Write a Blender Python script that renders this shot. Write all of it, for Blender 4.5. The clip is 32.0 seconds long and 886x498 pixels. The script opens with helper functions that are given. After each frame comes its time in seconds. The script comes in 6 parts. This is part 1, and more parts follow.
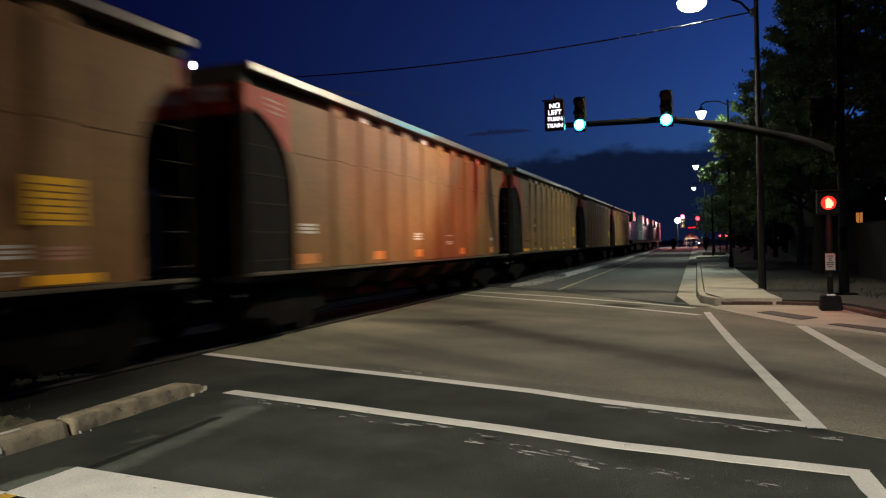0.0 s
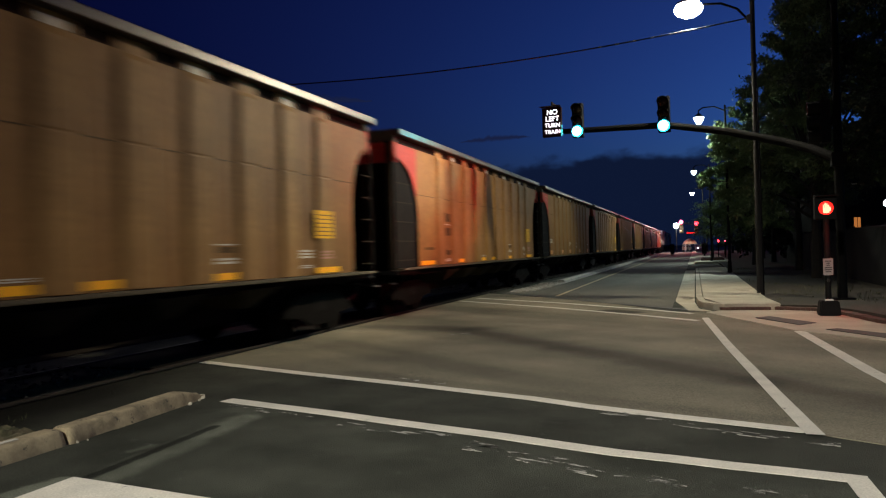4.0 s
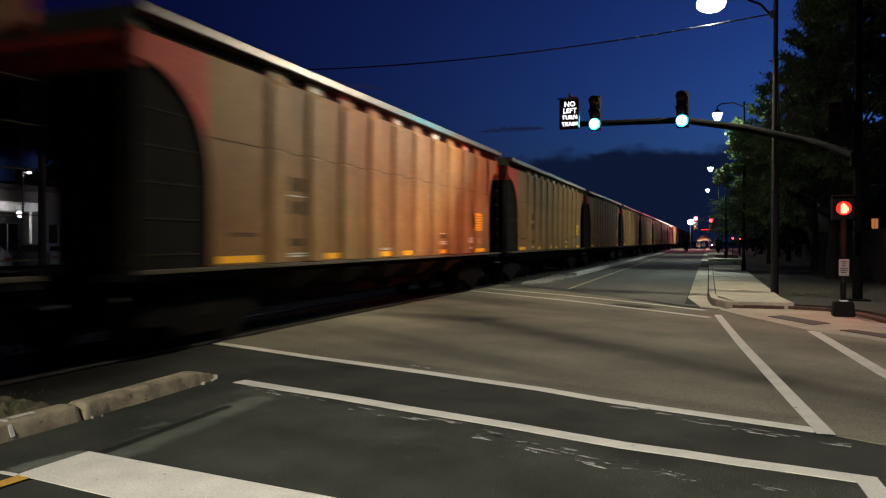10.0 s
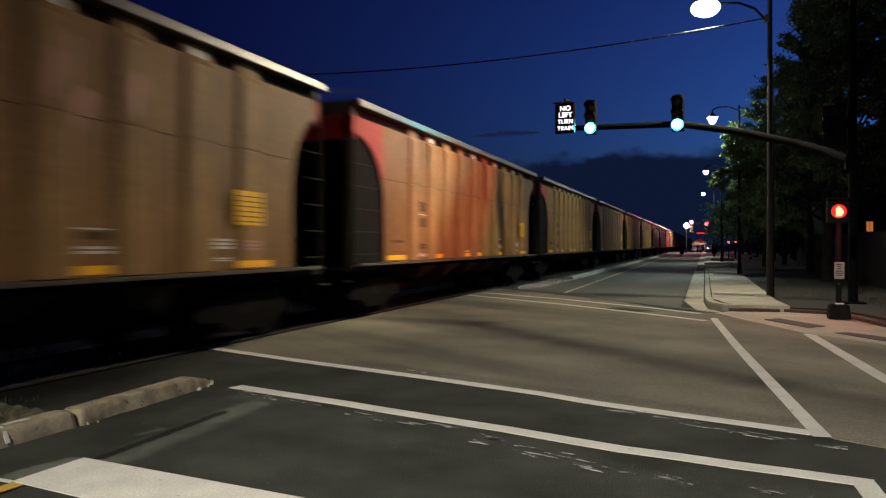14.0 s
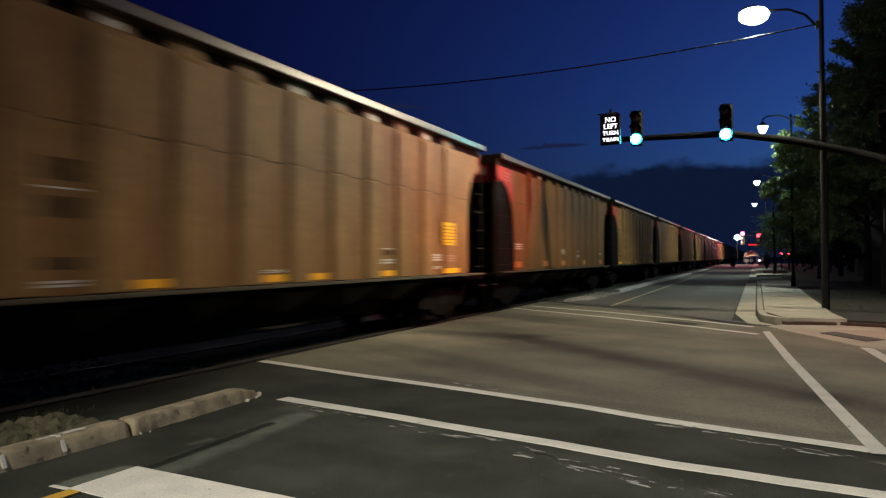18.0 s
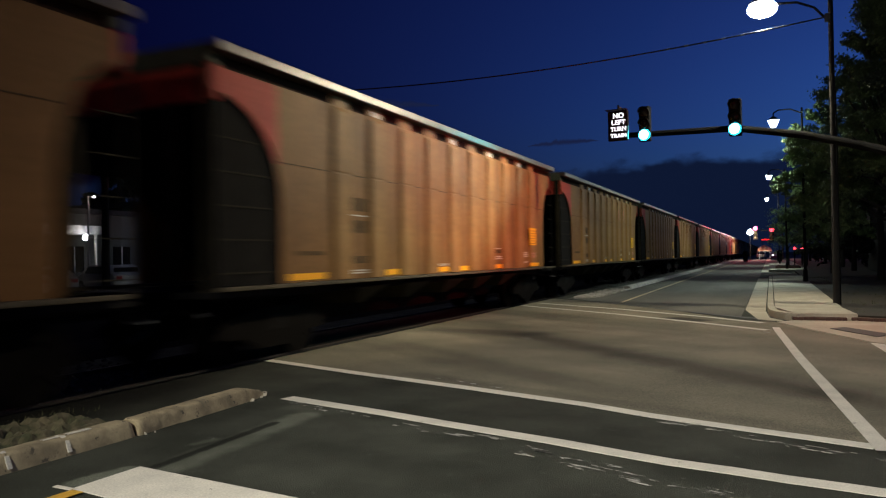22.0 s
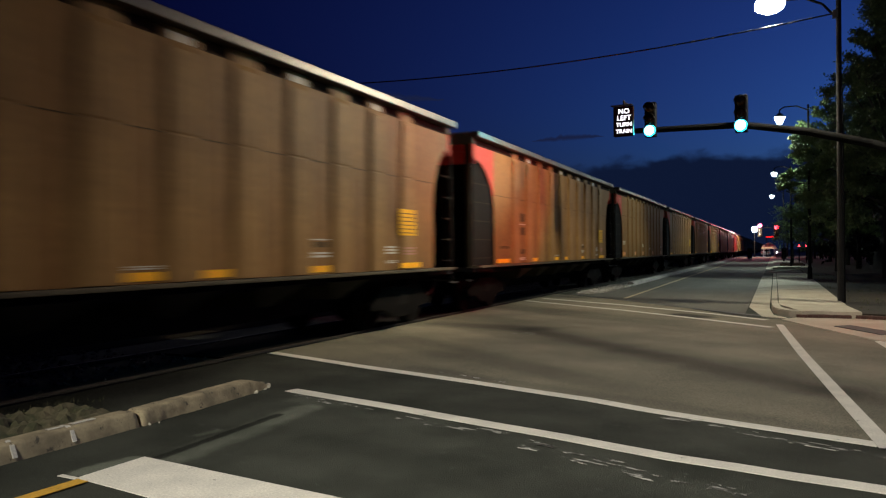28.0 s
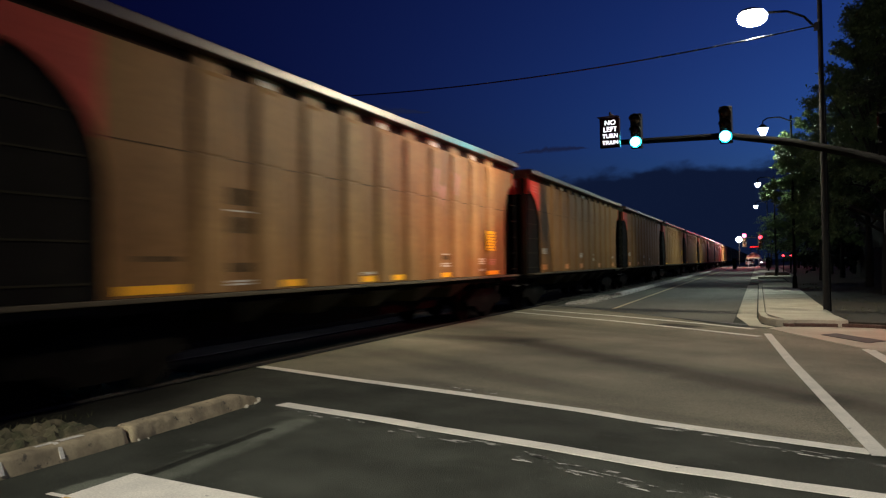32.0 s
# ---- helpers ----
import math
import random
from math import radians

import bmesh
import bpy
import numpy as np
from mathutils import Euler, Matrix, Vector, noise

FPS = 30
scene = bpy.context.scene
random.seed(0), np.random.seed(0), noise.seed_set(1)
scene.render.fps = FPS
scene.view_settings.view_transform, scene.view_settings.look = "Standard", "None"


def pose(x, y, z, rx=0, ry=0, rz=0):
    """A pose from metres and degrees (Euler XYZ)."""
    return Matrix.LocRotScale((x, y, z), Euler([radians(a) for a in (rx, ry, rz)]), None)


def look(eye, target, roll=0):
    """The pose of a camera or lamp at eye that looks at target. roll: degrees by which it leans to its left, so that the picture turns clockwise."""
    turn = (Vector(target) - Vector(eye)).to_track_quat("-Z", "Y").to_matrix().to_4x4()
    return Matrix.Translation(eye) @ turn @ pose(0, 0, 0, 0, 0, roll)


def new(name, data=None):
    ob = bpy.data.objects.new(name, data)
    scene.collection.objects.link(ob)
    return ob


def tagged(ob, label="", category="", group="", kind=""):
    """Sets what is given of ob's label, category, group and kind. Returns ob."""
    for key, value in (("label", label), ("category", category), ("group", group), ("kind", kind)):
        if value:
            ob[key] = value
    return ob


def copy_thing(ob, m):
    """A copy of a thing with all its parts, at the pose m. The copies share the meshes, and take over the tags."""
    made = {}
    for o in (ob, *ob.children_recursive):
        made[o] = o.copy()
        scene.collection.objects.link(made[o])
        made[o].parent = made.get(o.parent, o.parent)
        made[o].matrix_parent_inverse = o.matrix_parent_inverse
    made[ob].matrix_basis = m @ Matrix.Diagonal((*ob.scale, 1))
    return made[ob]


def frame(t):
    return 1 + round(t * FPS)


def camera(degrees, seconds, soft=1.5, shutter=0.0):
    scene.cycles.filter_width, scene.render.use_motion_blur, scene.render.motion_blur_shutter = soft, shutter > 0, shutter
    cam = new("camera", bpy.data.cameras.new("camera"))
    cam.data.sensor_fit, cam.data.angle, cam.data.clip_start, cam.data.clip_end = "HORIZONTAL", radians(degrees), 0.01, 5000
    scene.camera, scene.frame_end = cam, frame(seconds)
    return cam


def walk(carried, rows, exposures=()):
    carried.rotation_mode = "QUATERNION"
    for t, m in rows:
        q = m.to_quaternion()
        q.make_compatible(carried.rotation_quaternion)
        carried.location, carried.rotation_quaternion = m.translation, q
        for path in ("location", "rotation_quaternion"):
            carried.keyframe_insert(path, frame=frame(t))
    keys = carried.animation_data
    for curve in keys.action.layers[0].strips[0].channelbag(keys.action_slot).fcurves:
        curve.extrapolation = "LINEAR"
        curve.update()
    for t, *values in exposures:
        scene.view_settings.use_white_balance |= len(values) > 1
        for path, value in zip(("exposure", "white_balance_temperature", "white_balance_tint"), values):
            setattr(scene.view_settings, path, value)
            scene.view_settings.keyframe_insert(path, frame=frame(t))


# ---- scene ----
# ---- camera and its walk ----
cam = camera(61.87, 32.0, soft=1.2, shutter=0.6)
# seconds, x, y, z, yaw to the left, pitch, roll
PATH = [
    (0, -0.000, 0.000, 1.500, 18.93, -0.27, -1.45),
    (0.5, 0.010, -0.004, 1.509, 19.50, -0.29, -1.26),
    (1, 0.017, -0.001, 1.505, 18.68, 0.10, -1.41),
    (1.5, 0.013, 0.006, 1.505, 18.49, -0.36, -1.25),
    (2, 0.012, 0.011, 1.505, 18.50, -0.43, -1.14),
    (2.5, 0.010, 0.007, 1.507, 18.76, -0.35, -1.26),
    (4.5, 0.017, 0.002, 1.510, 18.73, 0.30, -1.80),
    (5, 0.008, -0.009, 1.505, 18.48, 0.24, -1.68),
    (5.5, 0.019, -0.015, 1.503, 18.63, 0.27, -1.50),
    (6, 0.005, -0.013, 1.504, 18.89, 0.26, -1.65),
    (6.5, 0.010, -0.016, 1.508, 19.71, 0.47, -1.50),
    (7, 0.010, -0.034, 1.504, 20.41, 0.30, -1.12),
    (7.5, 0.012, -0.021, 1.503, 20.29, -0.16, -0.98),
    (8, 0.005, -0.012, 1.501, 19.93, -0.18, -1.13),
    (8.5, 0.005, -0.005, 1.504, 19.60, -0.47, -0.69),
    (9, 0.005, -0.009, 1.500, 19.49, -0.36, -0.54),
    (9.5, 0.005, -0.009, 1.503, 19.46, -0.55, -0.48),
    (10, -0.002, -0.019, 1.502, 19.79, -0.59, -0.03),
    (10.5, -0.001, -0.019, 1.499, 19.49, -0.56, 0.03),
    (11, -0.001, -0.019, 1.499, 19.85, -0.33, 0.37),
    (11.5, 0.007, -0.038, 1.496, 19.81, -0.30, 0.78),
    (12, -0.005, -0.028, 1.500, 19.78, -0.18, 0.38),
    (12.5, -0.001, -0.025, 1.498, 19.79, -0.32, 0.56),
    (13, 0.002, -0.021, 1.496, 19.25, -0.66, 0.56),
    (13.5, 0.004, -0.021, 1.499, 19.41, -0.68, 0.23),
    (14, 0.000, -0.020, 1.501, 19.51, -0.25, -0.23),
    (14.5, 0.007, -0.018, 1.507, 20.27, 0.23, -0.76),
    (16.5, -0.001, -0.012, 1.498, 20.68, -0.16, -0.34),
    (17, 0.000, -0.004, 1.498, 20.28, 0.01, -0.02),
    (17.5, -0.007, -0.021, 1.492, 21.34, 0.37, -0.49),
    (18, 0.020, -0.030, 1.492, 23.01, 0.82, -0.53),
    (18.5, 0.034, -0.023, 1.498, 24.56, 0.45, -0.08),
    (19, 0.059, -0.022, 1.505, 24.89, 0.53, -0.19),
    (19.5, 0.087, -0.029, 1.502, 23.91, 0.78, -0.54),
    (20, 0.088, -0.030, 1.501, 23.80, 0.41, -0.83),
    (20.5, 0.088, -0.013, 1.501, 23.91, 0.51, -0.83),
    (21, 0.084, 0.001, 1.497, 23.62, 0.29, -0.96),
    (21.5, 0.107, -0.003, 1.498, 24.15, 0.42, -1.34),
    (22, 0.102, 0.005, 1.503, 23.89, 0.64, -1.01),
    (22.5, 0.114, -0.006, 1.496, 22.93, 0.52, -0.99),
    (23, 0.095, 0.020, 1.494, 23.11, 0.05, -1.30),
    (23.5, 0.095, 0.029, 1.496, 23.88, -0.11, -1.29),
    (24, 0.101, 0.026, 1.497, 23.52, -0.04, -0.71),
    (24.5, 0.103, 0.034, 1.500, 24.00, -0.38, -0.86),
    (26.5, 0.088, 0.017, 1.496, 24.06, -0.27, -0.28),
    (27, 0.084, 0.015, 1.499, 24.25, -0.23, -0.36),
    (27.5, 0.083, 0.008, 1.500, 24.66, 0.51, -0.39),
    (28, 0.095, 0.001, 1.497, 24.18, 0.22, -0.51),
    (28.5, 0.097, 0.003, 1.494, 23.77, -0.02, -0.78),
    (29, 0.094, 0.005, 1.497, 23.57, 0.17, -0.59),
    (29.5, 0.083, 0.000, 1.495, 24.04, 0.42, -0.20),
    (30, 0.086, -0.004, 1.495, 24.11, 0.21, -0.07),
    (30.5, 0.078, 0.006, 1.494, 24.81, 0.63, -0.03),
    (31, 0.086, 0.009, 1.492, 24.59, 0.57, -0.23),
    (31.5, 0.069, 0.001, 1.489, 22.68, 1.18, -0.37),
    (32, 0.047, -0.006, 1.491, 23.13, 1.15, -0.93),
]


def stand(x, y, z, yaw, pitch, roll):
    a, b = radians(yaw), radians(pitch)
    ahead = Vector((-math.sin(a) * math.cos(b), math.cos(a) * math.cos(b), math.sin(b)))
    eye = Vector((x, y, z))
    return look(eye, eye + ahead, roll)


walk(cam, [(t, stand(*row)) for t, *row in PATH])

# ---- world and light ----
world = bpy.data.worlds.new("dusk")
scene.world = world
world.use_nodes = True
wt = world.node_tree
bg = wt.nodes["Background"]
sky = wt.nodes.new("ShaderNodeTexSky")
sky.sky_type = "NISHITA"
sky.sun_disc = False
sky.sun_elevation = radians(-4.2)
sky.sun_rotation = radians(54)
sky.air_density, sky.dust_density, sky.ozone_density = 1.0, 0.2, 6.0
tint = wt.nodes.new("ShaderNodeMix")
tint.data_type, tint.blend_type = "RGBA", "MULTIPLY"
tint.inputs["Factor"].default_value = 1.0
tint.inputs["B"].default_value = (0.50, 1.28, 0.86, 1)
wt.links.new(sky.outputs[0], tint.inputs["A"])
# the sky deepens away from the afterglow
facing = wt.nodes.new("ShaderNodeVectorMath")
facing.operation = "DOT_PRODUCT"
facing.inputs[1].default_value = (0.42, 0.90, -0.25)
wt.links.new(wt.nodes.new("ShaderNodeTexCoord").outputs["Generated"], facing.inputs[0])
deepen = wt.nodes.new("ShaderNodeMapRange")
for slot, v in (("From Min", 0.20), ("From Max", 0.95), ("To Min", 0.42), ("To Max", 1.18)):
    deepen.inputs[slot].default_value = v
wt.links.new(facing.outputs["Value"], deepen.inputs["Value"])
dusk = wt.nodes.new("ShaderNodeMix")
dusk.data_type, dusk.blend_type = "RGBA", "MULTIPLY"
dusk.inputs["Factor"].default_value = 1.0
wt.links.new(tint.outputs["Result"], dusk.inputs["A"])
wt.links.new(deepen.outputs["Result"], dusk.inputs["B"])
wt.links.new(dusk.outputs["Result"], bg.inputs[0])
bg.inputs[1].default_value = 4.7


def lamp_light(name, place, watts, color, radius=0.12, spot=None, aim=None):
    data = bpy.data.lights.new(name, "SPOT" if spot else "POINT")
    data.energy, data.color, data.shadow_soft_size = watts, color, radius
    ob = new(name, data)
    if spot:
        data.spot_size, data.spot_blend = radians(spot), 0.6
        ob.matrix_basis = look(place, aim or (place[0], place[1] + 0.001, 0))
    else:
        ob.location = place
    return ob


NEUTRAL = (1.0, 0.95, 0.83)
WARM, WHITE, CYAN, RED = (1.0, 0.82, 0.56), (1.0, 0.93, 0.84), (0.05, 0.85, 1.0), (1.0, 0.05, 0.03)
# the cobra head's wide downlight, and a narrow spot added to brighten the train
lamp_light("street_light_head", (0.03, 21.55, 7.58), 2050, (1.0, 0.91, 0.68), 0.3, 142, (-2.6, 19.6, 0))
lamp_light("street_light_throw", (0.03, 21.5, 7.58), 7700, WARM, 0.3, 57, (-6.1, 15.3, 5.1))
# fill added at the unseen corner lamp to lift the dark car ends
lamp_light("corner_light_spill", (-2.5, -9.0, 8.42), 450, NEUTRAL, 0.2)
lamp_light("corner_light_head", (-2.5, -9.0, 8.5), 17000, NEUTRAL, 0.2, 41, (-0.9, 7.2, 0)).data.spot_blend = 1.0
for k in range(3):
    lamp_light("pendant_glow", (0.34 - 0.25 * k, 36.3 + 26.3 * k, 6.75), 320, (0.82, 1.0, 0.84), 0.2)
    lamp_light("pendant_light", (0.34 - 0.25 * k, 36.3 + 26.3 * k, 6.72), 1250, (0.84, 1.0, 0.93), 0.2, 116, (-4.4 - 0.25 * k, 34.5 + 26.3 * k, 0))
lamp_light("far_corner_light", (-3.35, 149.2, 5.2), 3000, WHITE, 0.3)
lamp_light("far_signal_light", (-2.4, 138, 6.2), 2400, (1.0, 0.04, 0.09), 0.3)
lamp_light("crossing_signal_light", (2.49, 15.98, 2.12), 55, RED, 0.10, 172, (2.45, 14.8, 0))
# assumed red source on the mast, added for the red on the cars
lamp_light("side_signal_light", (2.60, 19.40, 4.64), 2250, (1.0, 0.05, 0.045), 0.10, 72, (-6.1, 17.8, 5.6)).data.spot_blend = 0.4
for gx, gy, gz in ((-3.2, 22.1, 4.95), (-0.71, 21.6, 4.85)):
    lamp_light("signal_light", (gx + 0.02, gy - 0.10, gz), 560, CYAN, 0.12, 46, (gx - 2.9, gy - 3.5, gz - 0.5))
lamp_light("yard_light_head", (-19.0, 25.2, 8.6), 350, WHITE, 0.2)
lamp_light("porch_light_head", (-34.2, 29.1, 2.8), 90, WHITE, 0.15)
lamp_light("small_lamp_head", (-33.5, 28.95, 4.9), 110, WHITE, 0.12)

# ---- materials ----
def material(name, color, rough=0.6, metal=0.0, second=None, scale=3.0, grain=60.0, bump=0.15, spread=0.10, glow=None, wear=None, wear_at=0.55, spec=None, streak=None, grit=0.7):
    """A surface with patches of a second colour at one scale and grain at another; wear: a third colour that shows through in flakes."""
    m = bpy.data.materials.new(name)
    m.use_nodes = True
    t = m.node_tree
    n, link = t.nodes, t.links.new
    b = n["Principled BSDF"]
    b.inputs["Roughness"].default_value = rough
    b.inputs["Metallic"].default_value = metal
    if spec is not None:
        b.inputs["Specular IOR Level"].default_value = spec
    if glow:
        b.inputs["Base Color"].default_value = (*color, 1)
        b.inputs["Emission Color"].default_value = (*color, 1)
        b.inputs["Emission Strength"].default_value = glow
        return m
    where = n.new("ShaderNodeTexCoord").outputs["Object"]
    big, small = n.new("ShaderNodeTexNoise"), n.new("ShaderNodeTexNoise")
    for node, s, d in ((big, scale, 6.0), (small, grain, 3.0)):
        node.inputs["Scale"].default_value, node.inputs["Detail"].default_value = s, d
        link(where, node.inputs["Vector"])
    ramp = n.new("ShaderNodeValToRGB")
    ramp.color_ramp.elements[0].position, ramp.color_ramp.elements[1].position = 0.35, 0.68
    ramp.color_ramp.elements[0].color = (*color, 1)
    ramp.color_ramp.elements[1].color = (*(second or [v * 0.7 for v in color]), 1)
    link(big.outputs["Fac"], ramp.inputs["Fac"])
    last = ramp.outputs["Color"]
    if wear:
        flakes = n.new("ShaderNodeTexNoise")
        flakes.inputs["Scale"].default_value, flakes.inputs["Detail"].default_value, flakes.inputs["Roughness"].default_value = 9.0, 9.0, 0.72
        link(where, flakes.inputs["Vector"])
        cut = n.new("ShaderNodeValToRGB")
        cut.color_ramp.elements[0].position, cut.color_ramp.elements[1].position = wear_at, wear_at + 0.05
        link(flakes.outputs["Fac"], cut.inputs["Fac"])
        mix = n.new("ShaderNodeMix")
        mix.data_type = "RGBA"
        link(cut.outputs["Color"], mix.inputs["Factor"])
        link(last, mix.inputs["A"])
        mix.inputs["B"].default_value = (*wear, 1)
        last = mix.outputs["Result"]
    if streak:
        # soft worn bands that run one way: degrees, length and width as scales, depth
        turned = n.new("ShaderNodeMapping")
        turned.inputs["Rotation"].default_value = (0, 0, radians(streak[0]))
        drawn = n.new("ShaderNodeMapping")
        drawn.inputs["Scale"].default_value = (streak[1], streak[2], 1)
        link(turned.outputs["Vector"], drawn.inputs["Vector"])
        bands = n.new("ShaderNodeTexNoise")
        bands.inputs["Scale"].default_value, bands.inputs["Detail"].default_value = 1.0, 3.0
        link(where, turned.inputs["Vector"])
        link(drawn.outputs["Vector"], bands.inputs["Vector"])
        shade = n.new("ShaderNodeValToRGB")
        shade.color_ramp.elements[0].position, shade.color_ramp.elements[1].position = 0.38, 0.60
        shade.color_ramp.elements[0].color = (*[streak[3]] * 3, 1)
        link(bands.outputs["Fac"], shade.inputs["Fac"])
        over = n.new("ShaderNodeMix")
        over.data_type, over.blend_type = "RGBA", "MULTIPLY"
        over.inputs["Factor"].default_value = 1.0
        link(last, over.inputs["A"])
        link(shade.outputs["Color"], over.inputs["B"])
        last = over.outputs["Result"]
    vary = n.new("ShaderNodeHueSaturation")
    add = n.new("ShaderNodeMath")
    add.operation = "MULTIPLY_ADD"
    link(n.new("ShaderNodeObjectInfo").outputs["Random"], add.inputs[0])
    add.inputs[1].default_value, add.inputs[2].default_value = spread, 1 - spread / 2
    grainy = n.new("ShaderNodeMath")
    grainy.operation = "MULTIPLY_ADD"
    link(small.outputs["Fac"], grainy.inputs[0])
    grainy.inputs[1].default_value, grainy.inputs[2].default_value = grit, 1 - grit / 2
    both = n.new("ShaderNodeMath")
    both.operation = "MULTIPLY"
    link(add.outputs[0], both.inputs[0])
    link(grainy.outputs[0], both.inputs[1])
    link(both.outputs[0], vary.inputs["Value"])
    link(last, vary.inputs["Color"])
    link(vary.outputs["Color"], b.inputs["Base Color"])
    if bump:
        relief = n.new("ShaderNodeBump")
        relief.inputs["Strength"].default_value, relief.inputs["Distance"].default_value = bump, 0.01
        link(small.outputs["Fac"], relief.inputs["Height"])
        link(relief.outputs["Normal"], b.inputs["Normal"])
    return m


def soft_stain_or_shade(m, a, b, reach, soft, factor, wander=0.25):
    """A worn, stained or shaded streak between two places on the ground, with a soft uneven edge."""
    t = m.node_tree
    n, link = t.nodes, t.links.new
    base = n["Principled BSDF"].inputs["Base Color"]
    was = base.links[0].from_socket
    a, b = Vector((*a, 0)), Vector((*b, 0))
    way = (b - a).normalized()

    def maths(kind, *values, vector=True):
        node = n.new("ShaderNodeVectorMath" if vector else "ShaderNodeMath")
        node.operation = kind
        for slot, v in zip(node.inputs, values):
            if isinstance(v, bpy.types.NodeSocket):
                link(v, slot)
            else:
                slot.default_value = v
        return node
    flat = maths("MULTIPLY", n.new("ShaderNodeTexCoord").outputs["Object"], (1, 1, 0)).outputs["Vector"]
    ripple = n.new("ShaderNodeTexNoise")
    ripple.inputs["Scale"].default_value, ripple.inputs["Detail"].default_value = 0.5 / reach, 5.0
    link(flat, ripple.inputs["Vector"])
    along = maths("DOT_PRODUCT", maths("SUBTRACT", flat, a).outputs["Vector"], way).outputs["Value"]
    kept = n.new("ShaderNodeClamp")
    kept.inputs["Max"].default_value = (b - a).length
    link(along, kept.inputs["Value"])
    line = maths("SCALE", way)
    link(kept.outputs["Result"], line.inputs["Scale"])
    foot = maths("ADD", line.outputs["Vector"], a).outputs["Vector"]
    far = maths("DISTANCE", flat, foot).outputs["Value"]
    bent = maths("MULTIPLY_ADD", ripple.outputs["Fac"], wander * reach * 6, far, vector=False).outputs[0]
    fade = n.new("ShaderNodeMapRange")
    fade.interpolation_type = "SMOOTHSTEP"
    mid = reach + wander * reach * 3
    for slot, v in (("From Min", mid - soft), ("From Max", mid + soft), ("To Min", factor), ("To Max", 1.0)):
        fade.inputs[slot].default_value = v
    link(bent, fade.inputs["Value"])
    over = n.new("ShaderNodeMix")
    over.data_type, over.blend_type = "RGBA", "MULTIPLY"
    over.inputs["Factor"].default_value = 1.0
    link(was, over.inputs["A"])
    link(fade.outputs["Result"], over.inputs["B"])
    link(over.outputs["Result"], base)


def flaking(m, turn, scale, cut, soft=0.03):
    """Leaves only scattered scraps of a thin coat of paint."""
    t = m.node_tree
    n, link = t.nodes, t.links.new
    turned, drawn, scraps, keep = n.new("ShaderNodeMapping"), n.new("ShaderNodeMapping"), n.new("ShaderNodeTexNoise"), n.new("ShaderNodeMapRange")
    turned.inputs["Rotation"].default_value = (0, 0, radians(turn))
    drawn.inputs["Scale"].default_value = (*scale, 0)
    scraps.inputs["Scale"].default_value, scraps.inputs["Detail"].default_value, scraps.inputs["Roughness"].default_value = 1.0, 7.0, 0.62
    keep.inputs["From Min"].default_value, keep.inputs["From Max"].default_value = cut, cut + soft
    link(n.new("ShaderNodeTexCoord").outputs["Object"], turned.inputs["Vector"])
    link(turned.outputs["Vector"], drawn.inputs["Vector"])
    link(drawn.outputs["Vector"], scraps.inputs["Vector"])
    link(scraps.outputs["Fac"], keep.inputs["Value"])
    link(keep.outputs["Result"], n["Principled BSDF"].inputs["Alpha"])
    return m


ASPHALT = material("asphalt", (0.054, 0.058, 0.046), 0.9, second=(0.027, 0.030, 0.023), scale=1.3, grain=95, bump=0.9, grit=2.2, spread=0, spec=0.15, streak=(20, 0.35, 0.9, 0.78), wear=(0.062, 0.066, 0.057), wear_at=0.60)
# trench cut and patched beside the kerb: pale scuffed margin, dark sealed middle; scuffs by the stop line
soft_stain_or_shade(ASPHALT, (-3.95, 4.1), (-4.05, 5.95), 0.14, 0.08, 2.5)
soft_stain_or_shade(ASPHALT, (-4.06, 4.1), (-4.12, 5.62), 0.050, 0.025, 0.20, 0.15)
soft_stain_or_shade(ASPHALT, (-4.29, 3.62), (-4.20, 4.0), 0.085, 0.03, 3.2)
soft_stain_or_shade(ASPHALT, (-4.27, 4.75), (-4.23, 4.93), 0.045, 0.03, 2.2)
soft_stain_or_shade(ASPHALT, (-2.6, 5.55), (0.9, 4.75), 0.30, 0.25, 1.25, 0.4)
soft_stain_or_shade(ASPHALT, (-4.4, 6.3), (-3.3, 5.95), 0.12, 0.10, 1.35, 0.4)
# train's shade over dark soil beside the track, painted into the asphalt
soft_stain_or_shade(ASPHALT, (-6.75, 3.0), (-6.75, 6.6), 0.75, 0.55, 0.12, 0.3)
soft_stain_or_shade(ASPHALT, (-6.6, 5.5), (-6.9, 9.0), 0.45, 0.35, 0.45, 0.4)
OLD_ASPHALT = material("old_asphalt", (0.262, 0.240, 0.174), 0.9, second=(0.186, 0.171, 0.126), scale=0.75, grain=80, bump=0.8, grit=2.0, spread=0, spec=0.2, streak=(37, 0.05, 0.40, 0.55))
ROAD_FAR = material("grey_asphalt", (0.142, 0.138, 0.118), 0.9, second=(0.104, 0.101, 0.086), scale=0.25, grain=80, bump=0.5, spread=0, spec=0.25, streak=(-90, 0.02, 0.5, 0.75), grit=1.6)
soft_stain_or_shade(OLD_ASPHALT, (-6.3, 13.9), (-4.2, 13.65), 0.42, 0.36, 0.50)
soft_stain_or_shade(OLD_ASPHALT, (-4.2, 13.5), (0.6, 8.7), 0.32, 0.28, 0.50)
soft_stain_or_shade(OLD_ASPHALT, (0.6, 8.7), (3.4, 6.2), 0.30, 0.30, 0.66)
soft_stain_or_shade(OLD_ASPHALT, (-1.9, 17.7), (-1.5, 17.3), 0.34, 0.20, 0.22)
soft_stain_or_shade(OLD_ASPHALT, (-4.2, 8.55), (0.6, 6.85), 0.14, 0.10, 0.80, 0.3)
